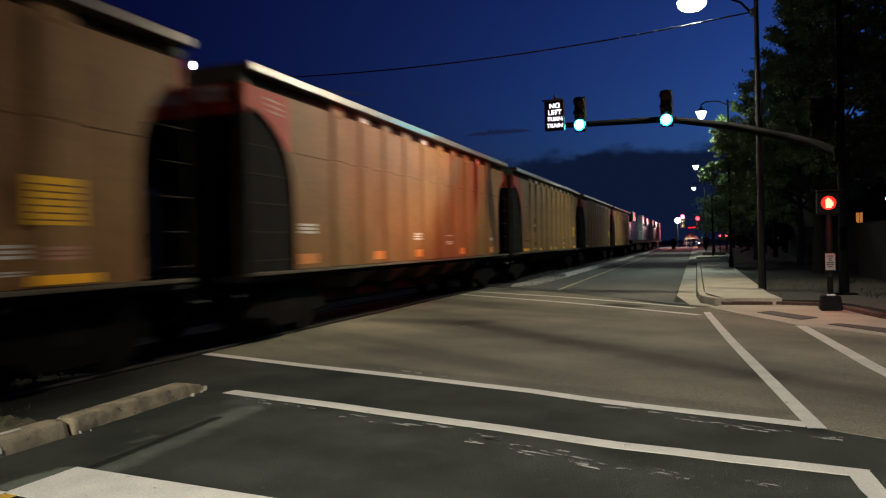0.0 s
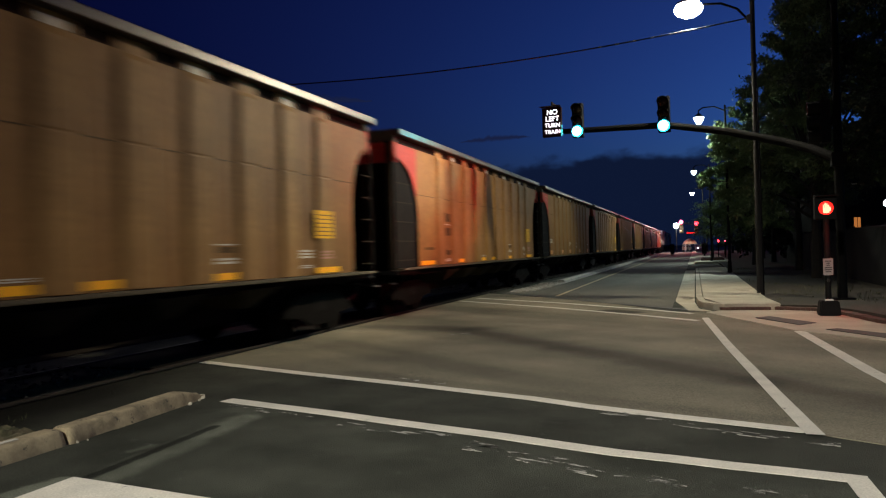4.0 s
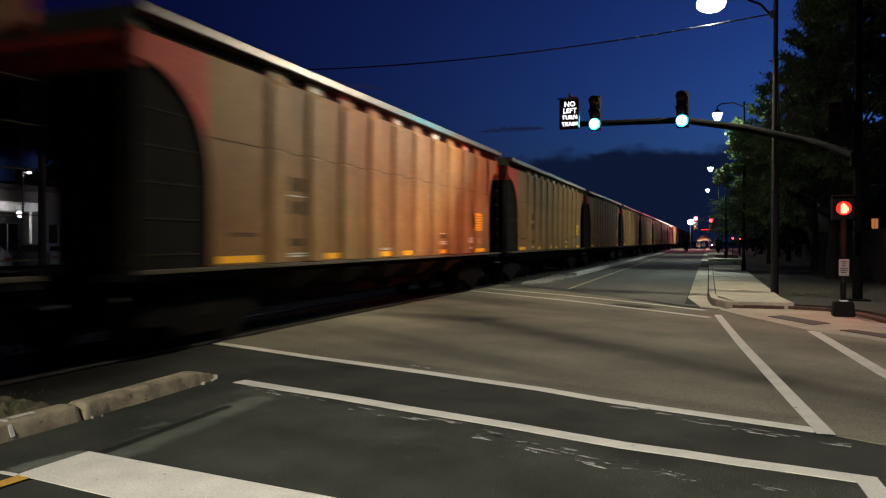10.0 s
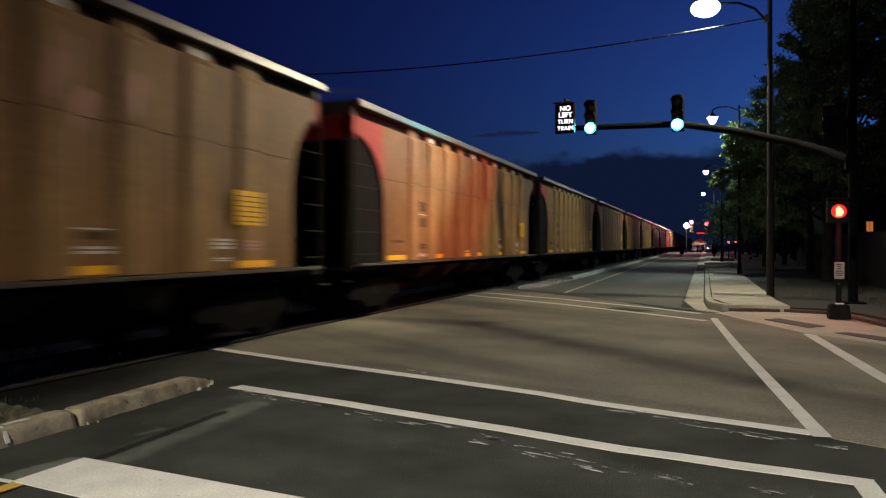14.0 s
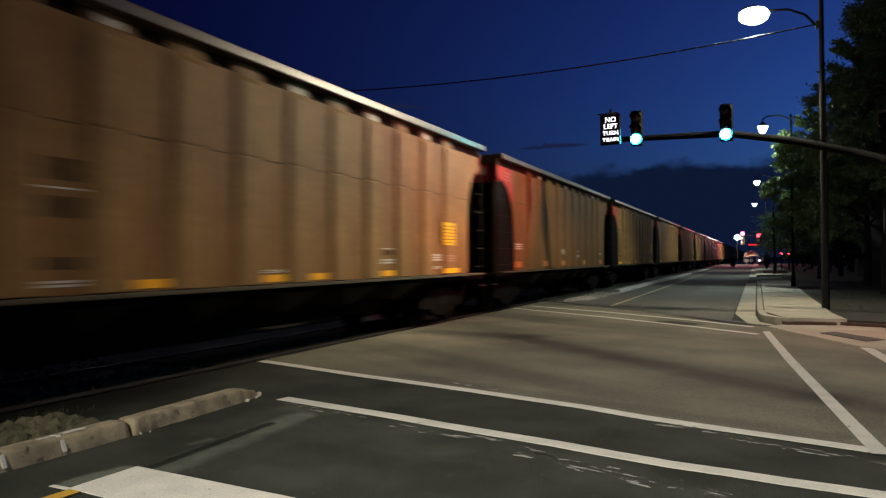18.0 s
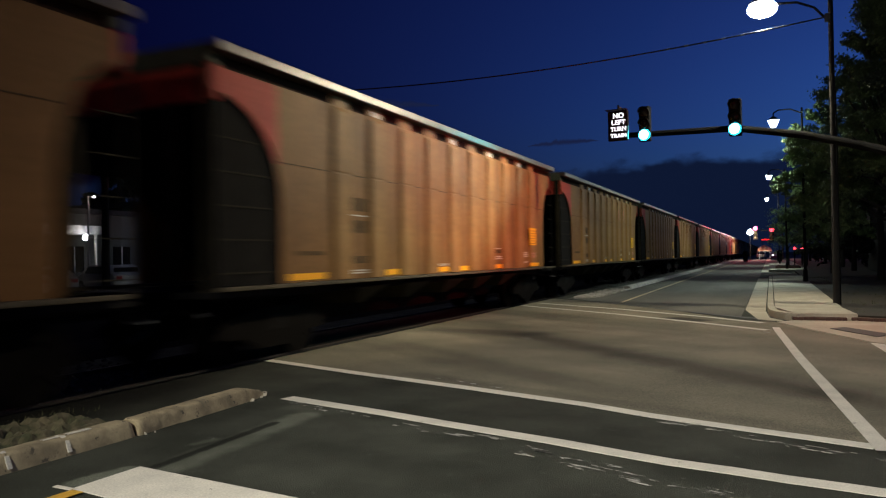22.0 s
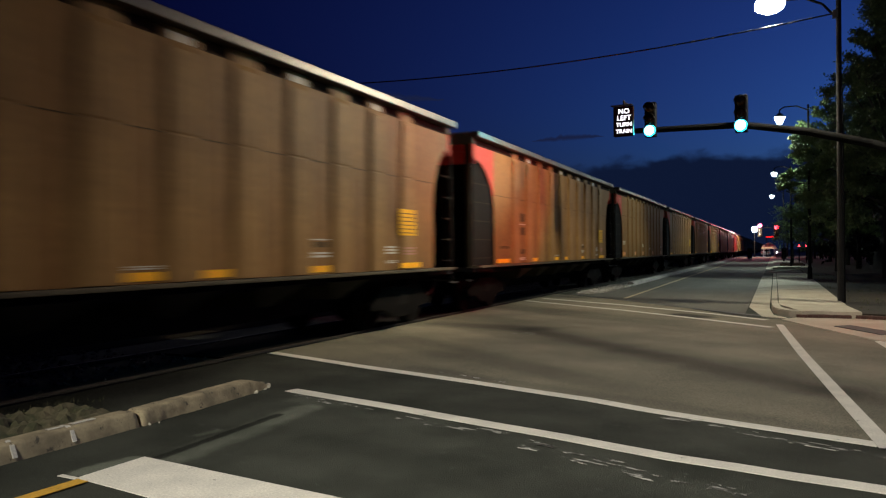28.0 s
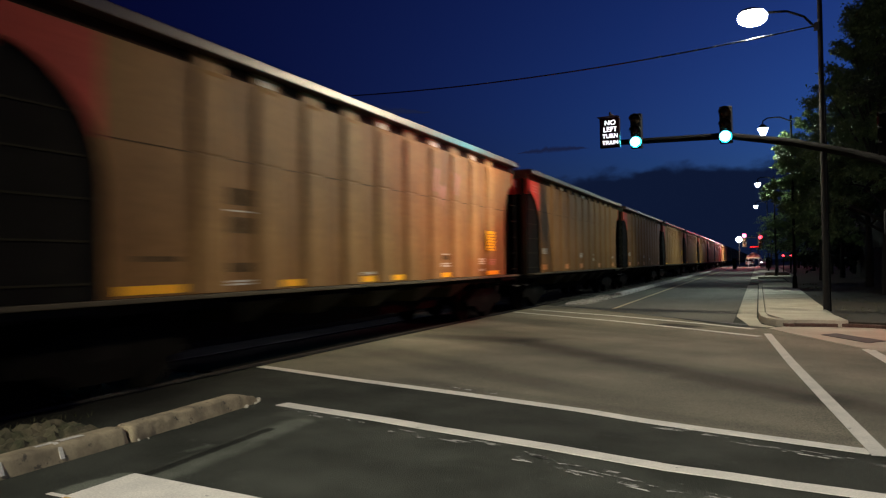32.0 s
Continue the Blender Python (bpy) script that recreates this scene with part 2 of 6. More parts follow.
TAR = material("tar", (0.016, 0.016, 0.016), 0.6, second=(0.03, 0.028, 0.026), scale=2, bump=0.3)
WHITE_PAINT = material("white_road_paint", (0.63, 0.60, 0.52), 0.8, second=(0.52, 0.50, 0.44), scale=3, grain=70, bump=0.3, wear=(0.10, 0.10, 0.09), wear_at=0.635)
OLD_PAINT = flaking(material("flaking_old_white_road_paint", (0.36, 0.355, 0.32), 0.8, second=(0.20, 0.20, 0.18), scale=5, grain=70, bump=0.3), 17, (4.0, 16.0), 0.52, 0.08)
YELLOW_PAINT = material("yellow_road_paint", (0.62, 0.36, 0.04), 0.7, second=(0.50, 0.29, 0.04), scale=4, bump=0.3, wear=(0.09, 0.08, 0.06), wear_at=0.64)
CONCRETE = material("concrete", (0.42, 0.385, 0.30), 0.9, second=(0.31, 0.285, 0.225), scale=1.2, grain=50, bump=0.35)
OLD_CONCRETE = material("weathered_concrete", (0.36, 0.300, 0.185), 0.95, second=(0.17, 0.140, 0.09), scale=5, grain=40, bump=0.5, wear=(0.075, 0.066, 0.050), wear_at=0.58)
PALE_RUBBLE = material("pale_crumbled_concrete", (0.46, 0.44, 0.39), 0.95, second=(0.26, 0.245, 0.215), scale=4, grain=30, bump=0.8)
BRICK = material("brown_brick_paving", (0.085, 0.042, 0.030), 0.85, second=(0.055, 0.030, 0.022), scale=4, bump=0.4, spread=0.35)
PAD = material("dark_tactile_tile", (0.045, 0.040, 0.036), 0.8, scale=6, bump=0.3)
DIRT = material("bare_dirt_verge", (0.034, 0.025, 0.017), 0.95, second=(0.018, 0.019, 0.011), scale=1.6, grain=35, bump=0.7)
EARTH = material("earthy_rubble", (0.135, 0.112, 0.064), 0.95, second=(0.045, 0.052, 0.022), scale=7, grain=30, bump=0.8, spread=0)
YARD = material("dark_gravel_yard", (0.028, 0.025, 0.021), 1.0, second=(0.035, 0.03, 0.026), scale=1, grain=30, bump=0.6, spec=0.0)
BALLAST = material("ballast_stone", (0.06, 0.052, 0.044), 0.95, second=(0.028, 0.025, 0.022), scale=6, grain=30, bump=0.8, spread=0.4)
GRASS = material("grass_blades", (0.05, 0.065, 0.022), 0.85, second=(0.085, 0.075, 0.03), scale=2, bump=0)
LEAF = material("leaf", (0.100, 0.148, 0.050), 0.6, second=(0.056, 0.092, 0.034), scale=1.2, grain=20, bump=0)
BARK = material("bark", (0.028, 0.024, 0.020), 0.95, second=(0.016, 0.014, 0.012), scale=5, grain=30, bump=0.9)
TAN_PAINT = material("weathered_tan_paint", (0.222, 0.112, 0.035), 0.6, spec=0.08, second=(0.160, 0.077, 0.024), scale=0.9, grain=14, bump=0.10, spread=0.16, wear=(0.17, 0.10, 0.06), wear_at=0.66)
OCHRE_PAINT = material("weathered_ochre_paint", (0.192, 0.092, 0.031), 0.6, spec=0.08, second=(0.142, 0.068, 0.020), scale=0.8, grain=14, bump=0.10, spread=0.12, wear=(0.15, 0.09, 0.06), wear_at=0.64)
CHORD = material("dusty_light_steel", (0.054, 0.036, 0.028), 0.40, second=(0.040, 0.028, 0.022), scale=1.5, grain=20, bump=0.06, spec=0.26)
# ribs a little paler than the side sheets
TAN_RIB = material("paler_tan_rib_paint", (0.264, 0.144, 0.050), 0.6, spec=0.08, second=(0.194, 0.102, 0.035), scale=0.9, grain=14, bump=0.10, spread=0.16, wear=(0.11, 0.055, 0.03), wear_at=0.64)
OCHRE_RIB = material("paler_ochre_rib_paint", (0.200, 0.102, 0.032), 0.6, spec=0.08, second=(0.148, 0.073, 0.023), scale=0.8, grain=14, bump=0.10, spread=0.12, wear=(0.09, 0.045, 0.027), wear_at=0.64)
RED_PAINT = material("faded_red_paint", (0.40, 0.050, 0.034), 0.65, spec=0.10, second=(0.31, 0.042, 0.028), scale=2, grain=18, bump=0.1, wear=(0.24, 0.10, 0.06), wear_at=0.70)
# grimy steel, taken near black for shade under and between the cars
GRIME_SHADE = material("grimy_shaded_steel", (0.010, 0.009, 0.008), 0.9, second=(0.006, 0.005, 0.005), scale=3, bump=0.2, spec=0.05)
COAMING = material("shadow_brown_steel", (0.030, 0.013, 0.008), 0.9, second=(0.018, 0.009, 0.006), scale=3, bump=0.1, spec=0.05)
OLIVE_CHORD = material("faded_olive_steel", (0.070, 0.072, 0.047), 0.8, spec=0.2, second=(0.048, 0.049, 0.033), scale=2, bump=0.1)
SILL = material("pale_olive_sill", (0.085, 0.070, 0.046), 0.8, second=(0.055, 0.045, 0.03), scale=2.5, bump=0.1, spec=0.15)
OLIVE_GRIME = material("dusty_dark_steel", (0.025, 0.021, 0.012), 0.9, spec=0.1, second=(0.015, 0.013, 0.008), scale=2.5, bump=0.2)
# platform steel coloured near black for the shade it lies in
GATE = material("shade_darkened_gate_steel", (0.005, 0.0045, 0.0045), 0.8, second=(0.003, 0.003, 0.003), scale=3, bump=0.15, spec=0.2)
STEEL = material("worn_rail_steel", (0.014, 0.011, 0.010), 0.6, spec=0.2, second=(0.02, 0.016, 0.014), scale=4, bump=0.1)
# running gear: the shade under the cars is put into this colour
SHADED_RUST = material("shade_darkened_rusty_steel", (0.0042, 0.0033, 0.0030), 0.9, second=(0.003, 0.0024, 0.0022), scale=5, bump=0.3, spec=0.04)
REFLECTOR = material("yellow_reflective_tape", (1.0, 0.47, 0.006), 0.5, spec=0.15, second=(0.92, 0.41, 0.006), scale=8, bump=0.0, spread=0.1)
ORANGE_TAPE = material("orange_reflective_tape", (0.55, 0.17, 0.025), 0.4, second=(0.55, 0.17, 0.03), scale=8, bump=0.0, spread=0.1)
YELLOW_PANEL = material("yellow_painted_panel", (0.85, 0.46, 0.008), 0.6, spec=0.1, second=(0.74, 0.39, 0.008), scale=5, bump=0.05)
STENCIL = material("white_stencil_paint", (0.55, 0.50, 0.43), 0.7, second=(0.42, 0.38, 0.33), scale=6, bump=0.0, wear=(0.30, 0.22, 0.15), wear_at=0.6)
DARK_STENCIL = material("dark_stencil_paint", (0.100, 0.060, 0.028), 0.8, spec=0.05, scale=6, bump=0.0, wear=(0.16, 0.10, 0.05), wear_at=0.58)
PINK_STENCIL = material("faded_pink_stencil", (0.45, 0.18, 0.13), 0.7, scale=6, bump=0.0, wear=(0.30, 0.20, 0.13), wear_at=0.55)
SPRAY = material("red_spray_paint", (0.33, 0.075, 0.045), 0.6, second=(0.28, 0.10, 0.05), scale=4, bump=0.0)
COAL = material("coal", (0.012, 0.012, 0.013), 0.5, second=(0.025, 0.025, 0.026), scale=9, grain=25, bump=0.9)
BLACK_METAL = material("black_painted_metal", (0.006, 0.006, 0.006), 0.7, second=(0.008, 0.008, 0.008), scale=4, bump=0.05, spec=0.1)
GREY_METAL = material("galvanised_metal", (0.20, 0.20, 0.195), 0.5, metal=0.5, second=(0.13, 0.13, 0.128), scale=4, bump=0.08)
DARK_GREEN_METAL = material("dark_bronze_metal", (0.005, 0.005, 0.0055), 0.8, second=(0.004, 0.004, 0.004), scale=4, bump=0.05, spec=0.06)
WOOD_POLE = material("weathered_utility_pole_wood", (0.012, 0.011, 0.010), 0.95, second=(0.008, 0.007, 0.007), scale=6, grain=30, bump=0.5)
SIGN_FACE = material("white_sign_sheet", (0.26, 0.26, 0.25), 0.5, second=(0.20, 0.20, 0.195), scale=5, bump=0.0)
SIGN_INK = material("black_sign_ink", (0.03, 0.03, 0.03), 0.6, bump=0.0)
CABLE = material("black_cable", (0.02, 0.02, 0.022), 0.5, bump=0.0)
FENCE = material("dark_stained_fence_wood", (0.013, 0.011, 0.010), 0.85, second=(0.008, 0.007, 0.006), scale=4, bump=0.3, spread=0.3)
DARK_BRICK = material("dark_brick_wall", (0.018, 0.013, 0.011), 0.9, second=(0.012, 0.009, 0.008), scale=3, bump=0.4)
PALE_WALL = material("pale_rendered_wall", (0.13, 0.135, 0.125), 0.85, second=(0.10, 0.105, 0.095), scale=1.5, bump=0.1)
ROOFING = material("dark_roofing", (0.045, 0.045, 0.047), 0.8, scale=3, bump=0.3)
WHITE_METAL = material("white_metal_trim", (0.65, 0.66, 0.65), 0.5, second=(0.55, 0.55, 0.54), scale=4, bump=0.0)
CANVAS = material("cream_canvas", (0.55, 0.45, 0.30), 0.85, second=(0.45, 0.36, 0.24), scale=3, bump=0.1)
LOCO_BLUE = material("dark_blue_locomotive_paint", (0.022, 0.03, 0.075), 0.4, second=(0.016, 0.02, 0.05), scale=2, bump=0.05)
LOCO_GREY = material("light_grey_locomotive_paint", (0.40, 0.38, 0.36), 0.45, second=(0.30, 0.28, 0.27), scale=2, bump=0.05)
GLASS = material("dark_window_glass", (0.012, 0.013, 0.016), 0.05, bump=0.0)
CAR_PAINT = material("silver_car_paint", (0.45, 0.44, 0.42), 0.3, metal=0.4, second=(0.42, 0.41, 0.39), bump=0.0)
RUBBER = material("rubber", (0.02, 0.02, 0.02), 0.85, bump=0.1)
LENS_CYAN = material("lit_green_signal_lens", (0.02, 0.74, 1.0), 0.4, glow=4.0)
FADED_YELLOW = material("faded_yellow_road_paint", (0.46, 0.38, 0.22), 0.8, second=(0.36, 0.30, 0.18), scale=4, bump=0.3, wear=(0.09, 0.085, 0.07), wear_at=0.58)
# leaf copy with deep shade put into its colour
SHADED_LEAF = material("shaded_leaf", (0.024, 0.036, 0.014), 0.8, second=(0.015, 0.024, 0.010), scale=1.2, grain=20, bump=0)
LENS_CORE = material("glare_core_of_green_lens", (0.62, 0.96, 1.0), 0.4, glow=5.0)
LENS_RED = material("lit_red_signal_lens", (1.0, 0.03, 0.05), 0.4, glow=12.0)
LENS_PINK = material("lit_rose_signal_lens", (1.0, 0.10, 0.28), 0.4, glow=10.0)
SYMBOL_RED = material("lit_red_symbol", (1.0, 0.16, 0.09), 0.4, glow=6.0)
SYMBOL_HALO = material("red_glow_face", (1.0, 0.012, 0.006), 0.4, glow=1.6)
LENS_WHITE = material("lit_white_lamp_lens", (1.0, 0.94, 0.86), 0.4, glow=25.0)
LENS_COOL = material("lit_cool_lamp_lens", (0.90, 0.93, 1.0), 0.4, glow=14.0)
LED_TEXT = material("lit_white_sign_letters", (0.93, 0.95, 1.0), 0.4, glow=2.2)
WARM_WINDOW = material("lit_amber_window", (1.0, 0.34, 0.08), 0.4, glow=0.42)
DIM_LENS = material("dark_signal_lens", (0.03, 0.02, 0.01), 0.2, bump=0.0)
WISP = material("far_thin_cloud", (0.0088, 0.0140, 0.050), 1.0, glow=1.0)
WISP.node_tree.nodes["Principled BSDF"].inputs["Base Color"].default_value = (0.0, 0.0, 0.0, 1)
CLOUD = material("far_cloud", (0.0042, 0.0088, 0.030), 1.0, glow=1.0)
CLOUD.node_tree.nodes["Principled BSDF"].inputs["Base Color"].default_value = (0.0, 0.0, 0.0, 1)
CLOUD.node_tree.nodes["Principled BSDF"].inputs["Specular IOR Level"].default_value = 0.0

# ---- building helpers ----
def finish(bm, name, mat):
    me = bpy.data.meshes.new(name)
    bmesh.ops.recalc_face_normals(bm, faces=bm.faces)
    bm.to_mesh(me)
    bm.free()
    me.materials.append(mat)
    return me


def part(name, bm, mat, parent=None, label="", place=None):
    """Links a bmesh, or a mesh that is shared, as one object."""
    me = bm if isinstance(bm, bpy.types.Mesh) else finish(bm, name, mat)
    ob = new(name, me)
    ob.parent = parent
    if place is not None:
        ob.matrix_basis = place
    return tagged(ob, label)


def thing(name, label, category, m=None, group="", kind=""):
    ob = new(name)
    ob.empty_display_size = 0.2
    if m is not None:
        ob.matrix_basis = m
    return tagged(ob, label, category, group, kind)


def box(bm, x0, x1, y0, y1, z0, z1, bevel=0.0, turn=None):
    made = bmesh.ops.create_cube(bm, size=1.0)["verts"]
    for v in made:
        v.co = Vector(((x0 + x1) / 2 + v.co.x * (x1 - x0), (y0 + y1) / 2 + v.co.y * (y1 - y0), (z0 + z1) / 2 + v.co.z * (z1 - z0)))
    if bevel:
        edges = {e for v in made for e in v.link_edges}
        made = bmesh.ops.bevel(bm, geom=list(edges), offset=bevel, segments=2, affect="EDGES", profile=0.6)["verts"]
    if turn is not None:
        for v in made:
            v.co = turn @ v.co
    return bm


def boxed(*a, **k):
    return box(bmesh.new(), *a, **k)


def tube(bm, a, b, r0, r1=None, sides=10, caps=True):
    a, b = Vector(a), Vector(b)
    m = Matrix.Translation((a + b) / 2) @ (b - a).to_track_quat("Z", "Y").to_matrix().to_4x4()
    bmesh.ops.create_cone(bm, cap_ends=caps, segments=sides, radius1=r0, radius2=r0 if r1 is None else r1, depth=(b - a).length, matrix=m)
    return bm


def tubed(*a, **k):
    return tube(bmesh.new(), *a, **k)


def pipe(bm, points, r, sides=6):
    for a, b in zip(points, points[1:]):
        tube(bm, a, b, r, sides=sides)
    return bm


def prism(bm, outline, axis, lo, hi):
    """An outline of two coordinates, drawn out along the third axis."""
    def place(p, v):
        q = list(p)
        q.insert("xyz".index(axis), v)
        return q
    ends = [[bm.verts.new(place(p, v)) for p in outline] for v in (lo, hi)]
    bm.faces.new(ends[0])
    bm.faces.new(ends[1][::-1])
    n = len(outline)
    for i in range(n):
        bm.faces.new((ends[0][i], ends[1][i], ends[1][(i + 1) % n], ends[0][(i + 1) % n]))
    return bm


def prismed(*a):
    return prism(bmesh.new(), *a)


def ball(bm, at, r, squash=1.0, sub=2):
    bmesh.ops.create_icosphere(bm, subdivisions=sub, radius=r, matrix=Matrix.Translation(at) @ Matrix.Diagonal((1, 1, squash, 1)))
    return bm


def slab(name, outline, top, thick, mat, label, category, kind="structure", ragged=0.0):
    """A flat layer of ground with the given outline; ragged: how unevenly its edge runs."""
    rim = []
    rng = random.Random(len(outline) * 7 + int(abs(outline[0][0]) * 100))
    for (ax, ay), (bx, by) in zip(outline, outline[1:] + outline[:1]):
        n = max(1, int(math.hypot(bx - ax, by - ay) / 0.35)) if ragged else 1
        for i in range(n):
            rim.append((ax + (bx - ax) * i / n + rng.uniform(-ragged, ragged), ay + (by - ay) * i / n + rng.uniform(-ragged, ragged)))
    bm = bmesh.new()
    prism(bm, rim, "z", top - thick, top)
    return tagged(part(name, bm, mat), label, category, kind=kind)


def strip(name, points, width, top, mat, label, category="road marking", kind="structure", parent=None):
    """A band along a line on the ground, such as a painted line."""
    pts = [Vector((*p, 0)) for p in points]
    left, right = [], []
    for i, p in enumerate(pts):
        d = (pts[min(i + 1, len(pts) - 1)] - pts[max(i - 1, 0)]).normalized()
        side = Vector((-d.y, d.x, 0)) * width / 2
        left.append((p + side).xy)
        right.append((p - side).xy)
    bm = bmesh.new()
    rows = [[bm.verts.new((*q, z)) for q in pts_] for pts_, z in ((left, top), (right, top), (left, top - 0.004), (right, top - 0.004))]
    for i in range(len(pts) - 1):
        bm.faces.new((rows[0][i], rows[1][i], rows[1][i + 1], rows[0][i + 1]))
        bm.faces.new((rows[0][i], rows[0][i + 1], rows[2][i + 1], rows[2][i]))
        bm.faces.new((rows[1][i], rows[3][i], rows[3][i + 1], rows[1][i + 1]))
    return tagged(part(name, bm, mat, parent), label, category, kind=kind)


def lettering(words, size, mat, parent, m):
    """A line of raised letters, each a part of its own."""
    data = bpy.data.curves.new("letter", "FONT")
    data.body, data.size, data.align_x, data.align_y, data.extrude = words, size, "CENTER", "CENTER", 0.004
    data.space_character = 1.05
    data.offset = size * 0.012
    tmp = new("letter", data)
    me = bpy.data.meshes.new_from_object(tmp.evaluated_get(bpy.context.evaluated_depsgraph_get()))
    bpy.data.objects.remove(tmp)
    # faces whose widths overlap belong to one letter
    spans = sorted((min(me.vertices[v].co.x for v in f.vertices), max(me.vertices[v].co.x for v in f.vertices), f.index) for f in me.polygons)
    letters, reach = [], -9
    for x0, x1, index in spans:
        if x0 > reach + 1e-4:
            letters.append([])
        reach = max(reach, x1)
        letters[-1].append(index)
    for faces in letters:
        bm, made = bmesh.new(), {}
        for index in faces:
            corners = []
            for v in me.polygons[index].vertices:
                if v not in made:
                    made[v] = bm.verts.new(me.vertices[v].co)
                corners.append(made[v])
            bm.faces.new(corners)
        part("letter", finish(bm, "letter", mat), None, parent, place=m)


def scatter_mesh(name, verts, faces, mat):
    me = bpy.data.meshes.new(name)
    me.from_pydata(verts, [], faces)
    me.materials.append(mat)
    return me

# ---- ground, road and pavement ----
bm = bmesh.new()
prism(bm, [(-900, -300), (900, -300), (900, 2200), (-900, 2200)], "z", -0.6, 0.0)
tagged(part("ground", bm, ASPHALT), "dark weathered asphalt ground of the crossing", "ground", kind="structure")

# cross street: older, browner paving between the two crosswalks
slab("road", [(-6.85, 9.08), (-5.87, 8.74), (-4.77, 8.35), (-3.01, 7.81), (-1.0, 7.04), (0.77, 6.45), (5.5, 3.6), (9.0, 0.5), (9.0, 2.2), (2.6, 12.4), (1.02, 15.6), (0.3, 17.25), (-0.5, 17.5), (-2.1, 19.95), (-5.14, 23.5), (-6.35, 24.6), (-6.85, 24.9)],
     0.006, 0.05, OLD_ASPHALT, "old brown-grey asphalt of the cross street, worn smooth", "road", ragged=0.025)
# the street beside the track
slab("road", [(-6.35, 24.75), (-5.1, 23.75), (-2.05, 20.15), (-0.55, 18.2), (-0.5, 60), (-0.5, 900), (-6.35, 900)], 0.006, 0.05, ROAD_FAR,
     "grey asphalt lane running beside the railway track", "road")
strip("seam", [(-6.2, 24.75), (-5.14, 23.62), (-2.08, 20.05), (-0.6, 18.35), (0.45, 17.3)], 0.17, 0.010, TAR, "black tarred seam across the street", "road seam")

CW = "white painted crosswalk line, slightly worn"
strip("crosswalk_line", [(-4.72, 6.66), (-4.04, 6.48), (-3.29, 6.29), (-2.62, 6.09), (-2.03, 5.93), (-1.5, 5.79), (-1.01, 5.63), (-0.58, 5.50), (-0.18, 5.43), (0.19, 5.345), (0.53, 5.29), (0.99, 5.20)], 0.175, 0.012, WHITE_PAINT, CW)
strip("crosswalk_line", [(-6.80, 9.06), (-5.87, 8.74), (-4.77, 8.36), (-3.83, 8.07), (-3.01, 7.81), (-2.26, 7.55), (-1.6, 7.33), (-1.0, 7.05), (-0.47, 6.86), (0.01, 6.705), (0.45, 6.565), (0.80, 6.45)], 0.165, 0.012, WHITE_PAINT, CW)
strip("crosswalk_line", [(0.855, 6.32), (0.73, 7.87), (0.56, 10.0), (0.44, 11.56), (0.22, 15.0), (0.17, 15.9)], 0.135, 0.016, WHITE_PAINT, CW)
strip("crosswalk_line", [(0.93, 5.22), (0.94, 4.87), (1.02, 4.2), (1.3, 3.0)], 0.14, 0.016, WHITE_PAINT, CW)
strip("crosswalk_line", [(1.62, 13.6), (1.76, 11.2), (1.86, 9.5), (2.0, 8.0), (2.1, 6.5)], 0.17, 0.012, WHITE_PAINT, CW)
strip("crosswalk_line", [(-6.53, 22.45), (-3.63, 20.30), (-1.23, 18.15), (-0.08, 16.92)], 0.15, 0.012, WHITE_PAINT, CW)
strip("crosswalk_line", [(-6.77, 21.3), (-3.32, 18.55), (-1.12, 16.5), (0.03, 15.35)], 0.15, 0.012, WHITE_PAINT, CW)
strip("flaking_line", [(-0.9, 16.0), (-0.4, 15.4), (0.12, 14.75)], 0.12, 0.012, OLD_PAINT, "ghost of a worn white crosswalk line")
# stop bar, yellow centre line and stray paint
bm = bmesh.new()
prism(bm, [(-4.15, 4.06), (-4.17, 3.50), (-2.2, 3.22), (0.9, 2.75), (0.95, 3.42), (-2.27, 3.83)], "z", 0.006, 0.012)
tagged(part("stop_line", bm, WHITE_PAINT), "broad white painted stop line on dark asphalt", "road marking", kind="structure")
strip("centre_line", [(-4.08, 3.47), (-4.12, 2.9), (-4.2, 0.5), (-4.25, -14)], 0.11, 0.016, YELLOW_PAINT, "yellow painted centre line")
strip("paint_mark", [(-4.33, 3.50), (-4.15, 3.49)], 0.04, 0.012, WHITE_PAINT, "small stray white paint mark")
strip("centre_line", [(-4.15, 23.1), (-4.25, 40), (-4.31, 52.7), (-4.4, 140)], 0.10, 0.012, FADED_YELLOW, "faded yellow painted edge line")
for pts, w in (([(-4.5, 6.43), (-3.79, 6.19), (-3.40, 6.06)], 0.10), ([(-3.0, 5.92), (-2.6, 5.79), (-1.9, 5.70)], 0.13), ([(-1.68, 5.43), (-1.40, 5.38)], 0.20), ([(-1.3, 5.28), (-1.07, 5.15), (-0.6, 4.96)], 0.16), ([(-0.9, 6.82), (-0.5, 6.72)], 0.16),
               ([(-0.42, 6.64), (-0.2, 6.53), (0.05, 6.37), (0.66, 6.13)], 0.12), ([(0.74, 6.09), (0.98, 6.05)], 0.09), ([(-0.5, 5.0), (-0.08, 4.80)], 0.17), ([(0.25, 4.86), (0.6, 4.80)], 0.10), ([(-3.75, 8.31), (-2.7, 7.96)], 0.07), ([(-4.2, 12.62), (-3.8, 12.87)], 0.30),
               ([(-1.7, 5.55), (-0.9, 5.2)], 0.10)):
    strip("flaking_line", pts, w, 0.0135, OLD_PAINT, "flaking remains of an older white line")

